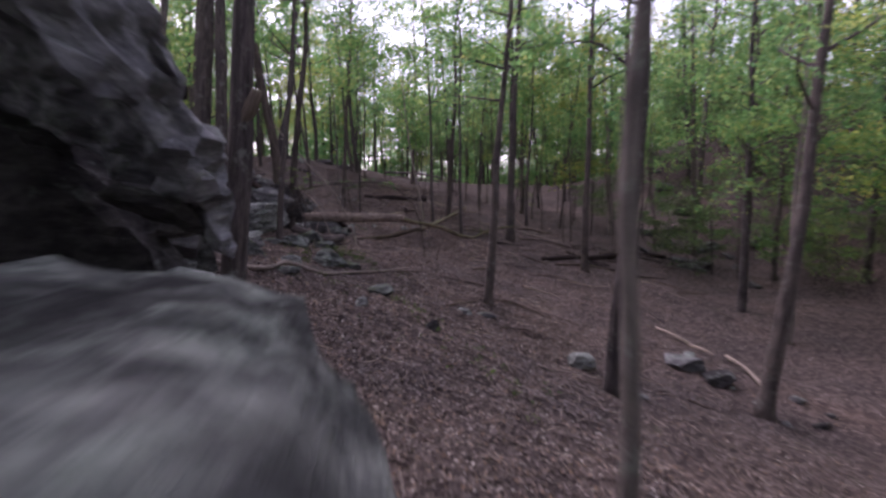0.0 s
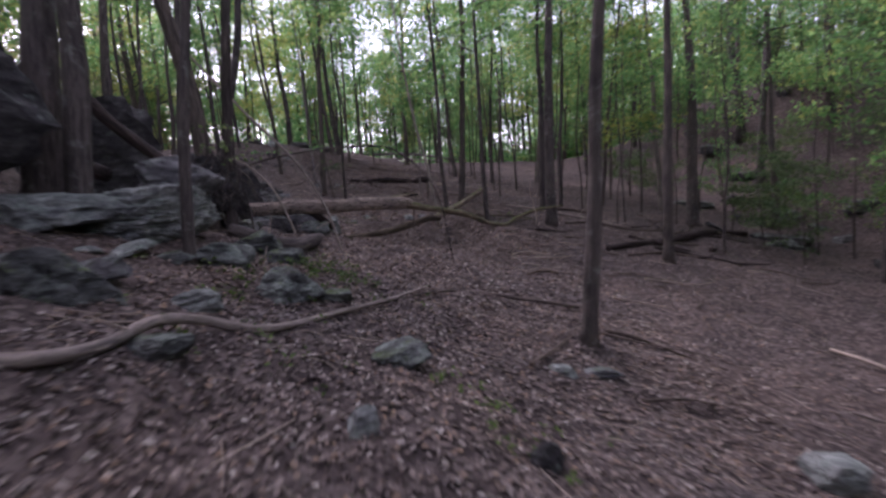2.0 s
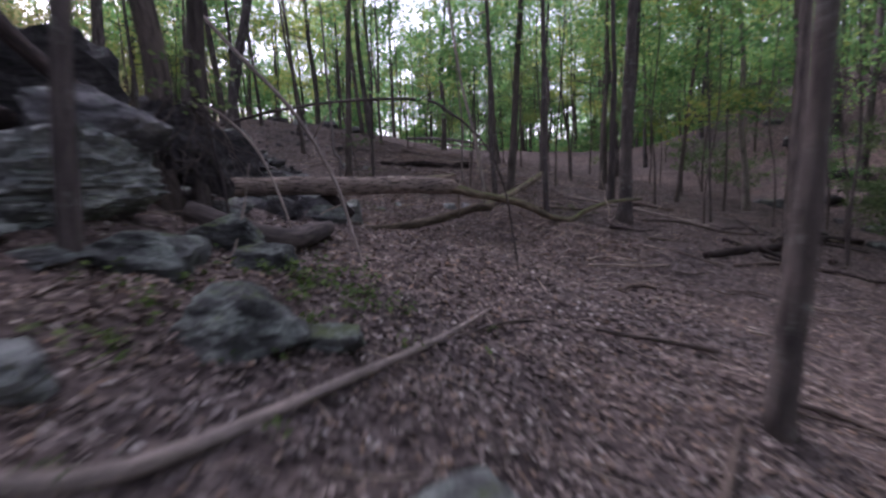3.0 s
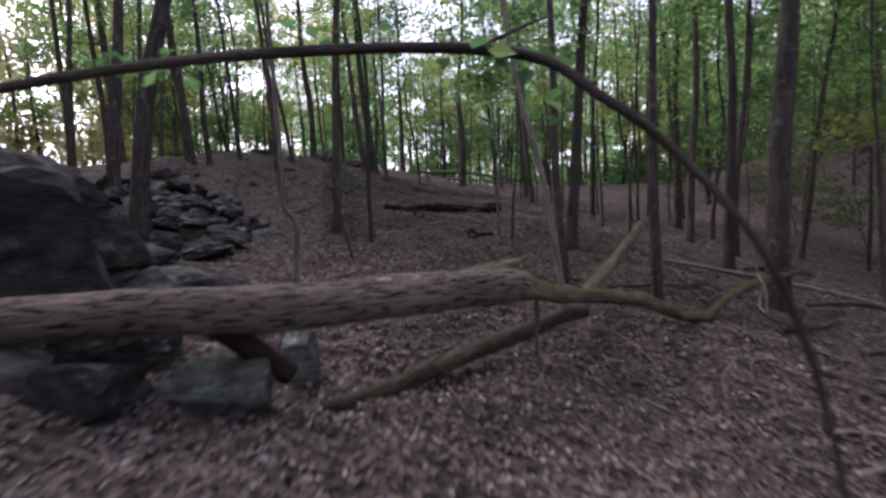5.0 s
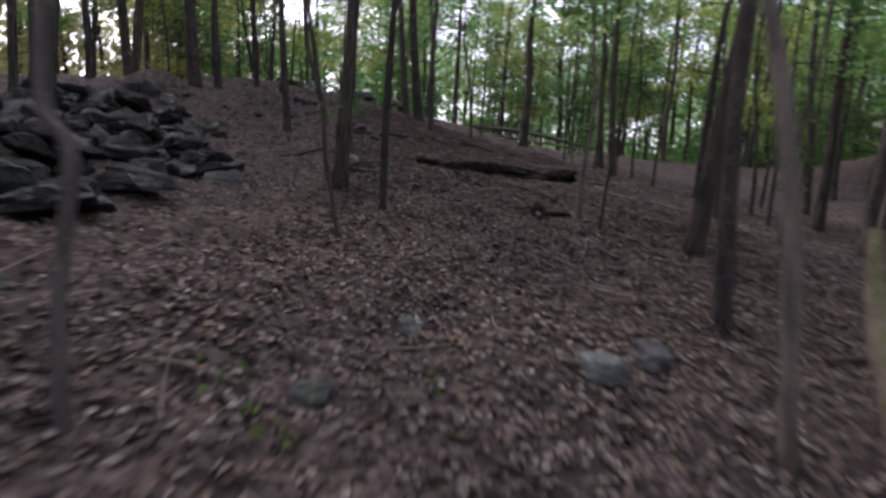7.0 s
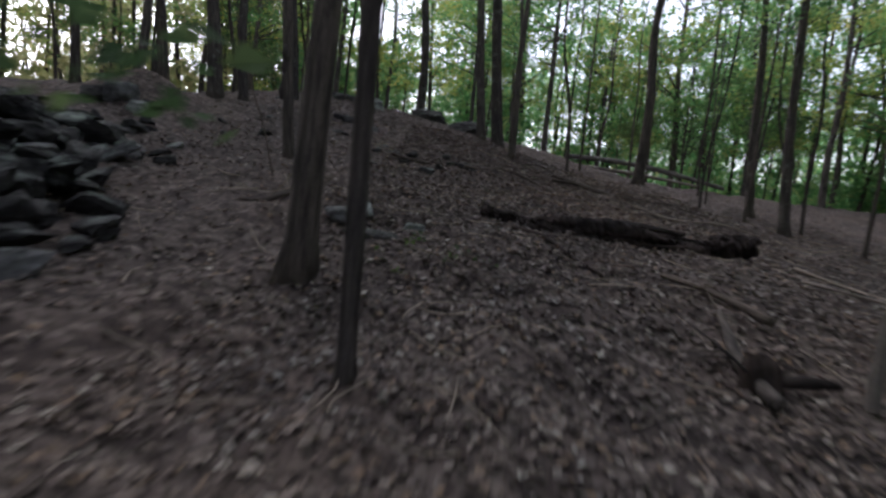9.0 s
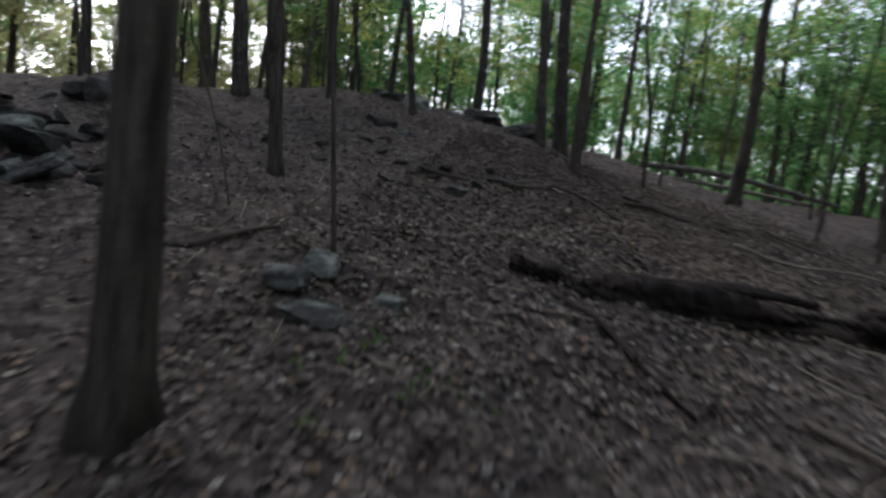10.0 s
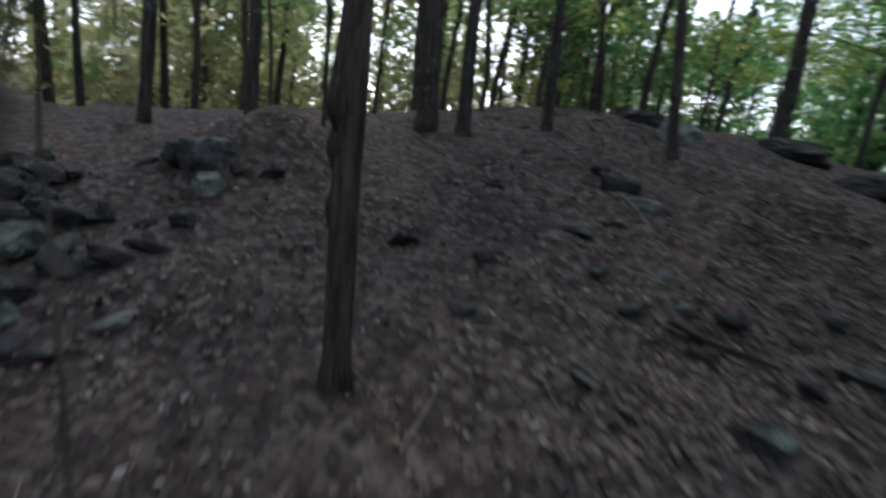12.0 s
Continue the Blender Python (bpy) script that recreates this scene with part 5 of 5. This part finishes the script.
for k in range(46):
    a, reach, top = ROOT_RNG.uniform(-3.0, 0.35), ROOT_RNG.uniform(0.45, 1.15), ROOT_RNG.uniform(0.1, 0.75)
    cx, cy, r = np.cos(a), np.sin(a), ROOT_RNG.uniform(0.005, 0.017)
    line = [(0.2 * cx, 0.2 * cy, top, r)]
    for t in (0.4, 0.75, 1.0):
        line.append((cx * reach * t + ROOT_RNG.normal(0, 0.16), cy * reach * t + ROOT_RNG.normal(0, 0.16), top - 0.25 * t - 1.1 * t * t * ROOT_RNG.uniform(0.35, 1.0) + ROOT_RNG.normal(0, 0.06), r * (1 - 0.65 * t)))
    v, f, u = tube(line, 6, 5, 0.08, 0, np.random.default_rng(50 + k))
    mesh_object("root", v, f, BARK_DARK, root_mass, "bare dark root", uv=u)
crooked([(-3.0, 10.3, -0.1, 0.02), (-3.05, 10.35, 0.6, 0.018), (-3.2, 10.4, 1.3, 0.014), (-3.3, 10.4, 2.2, 0.007)], BARK_DARK, "thin leafy sapling beside the bare roots", [(-3.1, 10.3, 1.5, 0.9), (-3.35, 10.4, 1.75, 0.9), (-3.0, 10.5, 1.9, 0.7), (-3.5, 10.3, 2.1, 0.7)])
# leaning dead poles and the arching branch
add_log("leaning_pole", [(-4.2, 11.5, 4.5, 0.022), (-3.93, 11.39, 4.13, 0.022), (-2.99, 10.88, 3.07, 0.026), (-2.2, 10.51, 2.22, 0.026), (-1.72, 10.27, 1.42, 0.022), (-1.46, 10.04, 0.65, 0.018), (-1.3, 9.85, 0.15, 0.012)], DEADWOOD, "thin bleached dead pole leaning from a tree", "pole", 38, 7, twigs=3)
add_log("leaning_pole", [(-1.95, 10.4, 1.8, 0.01), (-1.85, 10.33, 1.95, 0.009), (-1.72, 10.25, 2.1, 0.007)], DEADWOOD, "short dead twig on a leaning pole", "twig", 39, 6)
add_log("leaning_pole", [(-3.5, 10.9, 2.4, 0.016), (-3.13, 10.76, 2.2, 0.017), (-2.66, 10.47, 1.77, 0.018), (-2.37, 10.27, 1.2, 0.016), (-2.19, 10.09, 0.69, 0.013), (-2.16, 9.94, 0.33, 0.01)], DEADWOOD, "thin bleached dead pole leaning on the bank", "pole", 40, 7, twigs=3)
add_log("leaning_pole", on_ground([(-2.7, 9.0, 0.012), (-2.6, 9.2, 0.012)], 0.0) + [(-2.5, 9.4, 1.1, 0.01), (-2.42, 9.45, 1.55, 0.006)], DEADWOOD, "thin dead twig standing among the rocks", "twig", 41, 6, twigs=3)
arch = add_log("arching_branch", [(-3.6, 11.9, 2.2, 0.024), (-2.7, 11.85, 2.38, 0.023), (-1.6, 11.8, 2.47, 0.022), (-0.55, 11.75, 2.43, 0.021), (-0.17, 11.7, 2.22, 0.02), (0.12, 11.7, 1.98, 0.018), (0.4, 11.65, 1.6, 0.016), (0.6, 11.6, 1.0, 0.015), (0.75, 11.5, -0.15, 0.013)], BARK_DARK, "thin dark branch arching over to the ground", "branch", 42, 8, twigs=5)
ARCH_RNG = np.random.default_rng(46)
arch_spots = [(np.array(q), k) for q, k in (((0.9, -0.05, 0.3), 0.7), ((1.7, 0.1, 0.32), 0.8), ((2.4, 0.0, 0.36), 0.7), ((3.1, -0.1, 0.22), 0.8), ((3.4, 0.1, 0.12), 0.7), ((0.3, 0.1, 0.3), 0.7))]
lv, lf = leaf_cards(sprays(arch_spots, ARCH_RNG, 22, 0.4, 0.1), 0.085, ARCH_RNG)
mesh_object("leaves", lv, lf, LEAF_GREEN, arch, "sparse green leaves", smooth=False)
# wood on the slope
HL = [(-2.45, 26.3, 0.045), (-1.75, 26.25, 0.075), (-0.95, 26.5, 0.085), (-0.15, 26.9, 0.095), (0.5, 27.2, 0.105), (0.8, 27.35, 0.1)]
for k, (dx, dy, dz, thin) in enumerate(((0.1, 0.16, 0.03, 0.55), (-0.08, -0.12, -0.02, 0.5))):
    jagged(add_log("rotten_log", on_ground([(x + dx + 0.05 * np.sin(9 * i), y + dy, r * thin) for i, (x, y, r) in enumerate(HL[k:5 + k])], dz), ROTTEN, "split slab of dark rotten wood beside the log", "log", 60 + k, 14, 20, 0.2), 0.035, 60 + k)
jagged(add_log("rotten_log", on_ground(HL, 0.02), ROTTEN, "dark reddish rotten log lying on the slope", "log", 43, 24, 26, 0.05), 0.065, 70)
jagged(add_log("rotten_log", on_ground([(0.85, 27.35, 0.15), (1.05, 27.45, 0.21), (1.25, 27.55, 0.15)], 0.1), ROTTEN, "broken butt end of the dark rotten log", "log", 44, 22, 16, 0.2), 0.05, 71)
jagged(add_log("rotten_log", on_ground([(-1.7, 26.85, 0.04), (-1.0, 27.0, 0.06), (-0.2, 27.4, 0.07), (0.4, 27.75, 0.05)], 0.08), ROTTEN, "thinner dark rotten limb beside the log", "log", 45, 14, 16, 0.14), 0.018, 72)
add_log("fallen_branch", on_ground([(-2.0, 26.0, 0.022), (-1.6, 25.5, 0.026), (-1.2, 25.05, 0.022), (-0.9, 24.7, 0.014)], 0.01), ROTTEN, "thin dark branch lying below the rotten log", "branch", 46, 8, twigs=3)
add_log("fallen_branch", on_ground([(-0.31, 24.9, 0.025), (0.12, 24.54, 0.03), (0.49, 24.12, 0.05)], 0.03), DEADWOOD_DARK, "dark branch lying in the leaves", "branch", 47, 8, twigs=3)
add_log("fallen_branch", on_ground([(0.06, 24.09, 0.03), (0.01, 23.55, 0.045), (-0.02, 23.12, 0.05), (0.05, 22.6, 0.05)], 0.04), BARK_DARK, "dark crooked branch lying in the leaves", "branch", 48, 8, twigs=3)
add_log("fallen_branch", on_ground([(-1.8, 31.5, 0.035), (-0.84, 31.42, 0.04), (-0.03, 31.77, 0.035)], 0.03), DEADWOOD_DARK, "dark stick lying on the slope", "branch", 49, 8, twigs=3)
add_log("fallen_branch", on_ground([(-5.1, 24.6, 0.02), (-4.84, 24.72, 0.03), (-4.62, 24.9, 0.03), (-4.57, 25.16, 0.025), (-4.4, 25.3, 0.02)], 0.02), DEADWOOD_DARK, "dark crooked stick lying on the slope", "branch", 51, 8, twigs=3)
jagged(add_log("stump", [(0.05, 22.9, h1(0.05, 22.9) - 0.05, 0.13), (0.02, 22.92, h1(0, 22.9) + 0.16, 0.11), (0.0, 22.95, h1(0, 22.9) + 0.26, 0.05)], ROTTEN, "small dark rotten stump in the leaves", "stump", 52, 10, 6, 0.15), 0.02, 6)
add_log("fallen_branch", on_ground([(0.15, 22.95, 0.04), (0.4, 23.1, 0.05), (0.6, 23.15, 0.03)], 0.05), ROTTEN, "piece of dark rotten wood by the stump", "branch", 53, 8)
add_log("fallen_tree", [(-1.8, 41.5, 3.75, 0.1), (0.5, 42.5, 3.7, 0.11), (2.6, 43.0, 3.4, 0.1), (5.0, 44.5, 3.0, 0.08)], BARK_PALE, "pale fallen trunk lying beyond the slope", "log", 54, 8)
add_log("fallen_tree", [(-1.6, 40.2, 3.35, 0.06), (0.8, 41.0, 3.2, 0.07), (3.6, 42.0, 2.9, 0.06)], BARK_PALE, "pale fallen trunk lying beyond the slope", "log", 55, 8)
add_log("stick", [(-3.9, 25.3, h1(-3.9, 25.3) + 0.03, 0.007), (-3.75, 25.2, h1(-3.75, 25.2) + 0.02, 0.007), (-3.7, 24.95, h1(-3.7, 24.95) + 0.03, 0.006)], DEADWOOD, "thin pale twig lying on the slope", "twig", 56, 5)



def strew(count, seed, area, group, label, thick=(0.012, 0.035), mats=(DEADWOOD, DEADWOOD_DARK, DEADWOOD_DARK)):
    """Dead branches lying about."""
    rng = np.random.default_rng(seed)
    for i in range(count):
        x, y = rng.uniform(area[0], area[1]), rng.uniform(area[2], area[3])
        a, ln, r = rng.normal(0.3, 0.5), rng.uniform(0.8, 2.6), rng.uniform(*thick)
        line = [(x + np.cos(a) * ln * t, y + np.sin(a) * ln * t + rng.normal(0, 0.07), r * (1 - 0.6 * t)) for t in (0, 0.3, 0.65, 1.0)]
        add_log("fallen_branch", on_ground(line, rng.uniform(0.0, 0.08)), mats[i % 3], label, "branch", seed + i, 7, 5, 0.08, group, 2)


strew(26, 400, (2.5, 12.0, 12.5, 21.5), "hollow branches", "dead grey branch lying in the hollow")
strew(16, 430, (4.0, 11.5, 15.5, 21.5), "hollow branches", "dark damp branch lying in the hollow", (0.03, 0.07), (ROTTEN, DEADWOOD_DARK, ROTTEN))
strew(12, 450, (-1.0, 7.0, 4.0, 12.0), "leaf litter branches", "short dead branch lying on the leaf litter")
strew(12, 480, (-6.0, 2.0, 26.0, 33.0), "slope branches", "dead branch lying on the slope")


# ---- leaf litter and low plants ----
def scatter_litter():
    rng = np.random.default_rng(11)
    pts = []
    bands = [(-3.2, 4.5, -4.5, 34, 90000), (-6.5, 9, -4, 36, 50000), (-10, 14, -4, 42, 26000)]
    for x0, x1, y0, y1, n in bands:
        pts.append(np.stack([rng.uniform(x0, x1, n), rng.uniform(y0, y1, n)], 1))
    p = np.vstack(pts)
    # the slope climbs to the left, and the path with it
    p[:, 0] -= np.maximum(p[:, 1] - 20, 0) * 0.2
    z = height(p[:, 0], p[:, 1]) + rng.uniform(0.004, 0.03, len(p))
    v, f = leaf_cards(np.column_stack([p, z]), 0.063, rng, 0.3)
    ob = mesh_object("leaf_litter", v, f, LITTER, smooth=False)
    tagged(ob, "dry brown and tan fallen leaves covering the forest floor", "leaves", kind="stuff")


scatter_litter()


def scatter_twigs():
    rng = np.random.default_rng(12)
    parts = []
    for _ in range(720):
        x, y = rng.uniform(-5, 9), rng.uniform(-3, 33)
        x -= max(y - 20, 0) * 0.2
        a, ln, r = rng.uniform(0, 6.28), rng.uniform(0.15, 0.75), rng.uniform(0.003, 0.008)
        q = []
        for t in (-0.5, 0.0, 0.5):
            px, py = x + np.cos(a) * ln * t + rng.normal(0, 0.03), y + np.sin(a) * ln * t + rng.normal(0, 0.03)
            q.append((px, py, h1(px, py) + 0.02 + rng.uniform(0, 0.02), r))
        parts.append(tube(q, 4, 2, 0, 0, rng, cap=False))
    v, f, u = joined(parts)
    ob = mesh_object("twigs", v, f, DEADWOOD, uv=u)
    tagged(ob, "thin dead twigs strewn over the leaf litter", "twigs", kind="stuff")


scatter_twigs()


def low_plants():
    rng = np.random.default_rng(13)
    spots = []
    for cx, cy, n, s in PLANT_PATCHES:
        for _ in range(n):
            x, y = rng.normal(cx, s), rng.normal(cy, s)
            spots.append((np.array([x, y, h1(x, y) + rng.uniform(0.04, 0.16)]), rng.uniform(0.5, 1.0)))
    v, f = leaf_cards(sprays(spots, rng, 12, 0.14, 0.3), 0.055, rng, 0.5)
    ob = mesh_object("low_plants", v, f, LITTER_FERN, smooth=False)
    tagged(ob, "small patches of low green woodland plants", "plants", kind="stuff")


PLANT_PATCHES = [(-2.2, 7.6, 26, 0.5), (-1.3, 8.4, 22, 0.5), (-2.6, 6.6, 16, 0.4), (0.3, 5.2, 14, 0.5), (0.8, 3.8, 18, 0.6), (-2.0, 5.0, 8, 0.3), (-1.6, 16.4, 6, 0.25), (3.6, 19.2, 24, 0.5), (-2.4, 23.6, 8, 0.4), (2.0, 2.4, 14, 0.6), (-1.75, 8.9, 26, 0.3), (-1.3, 8.7, 22, 0.25)]
low_plants()
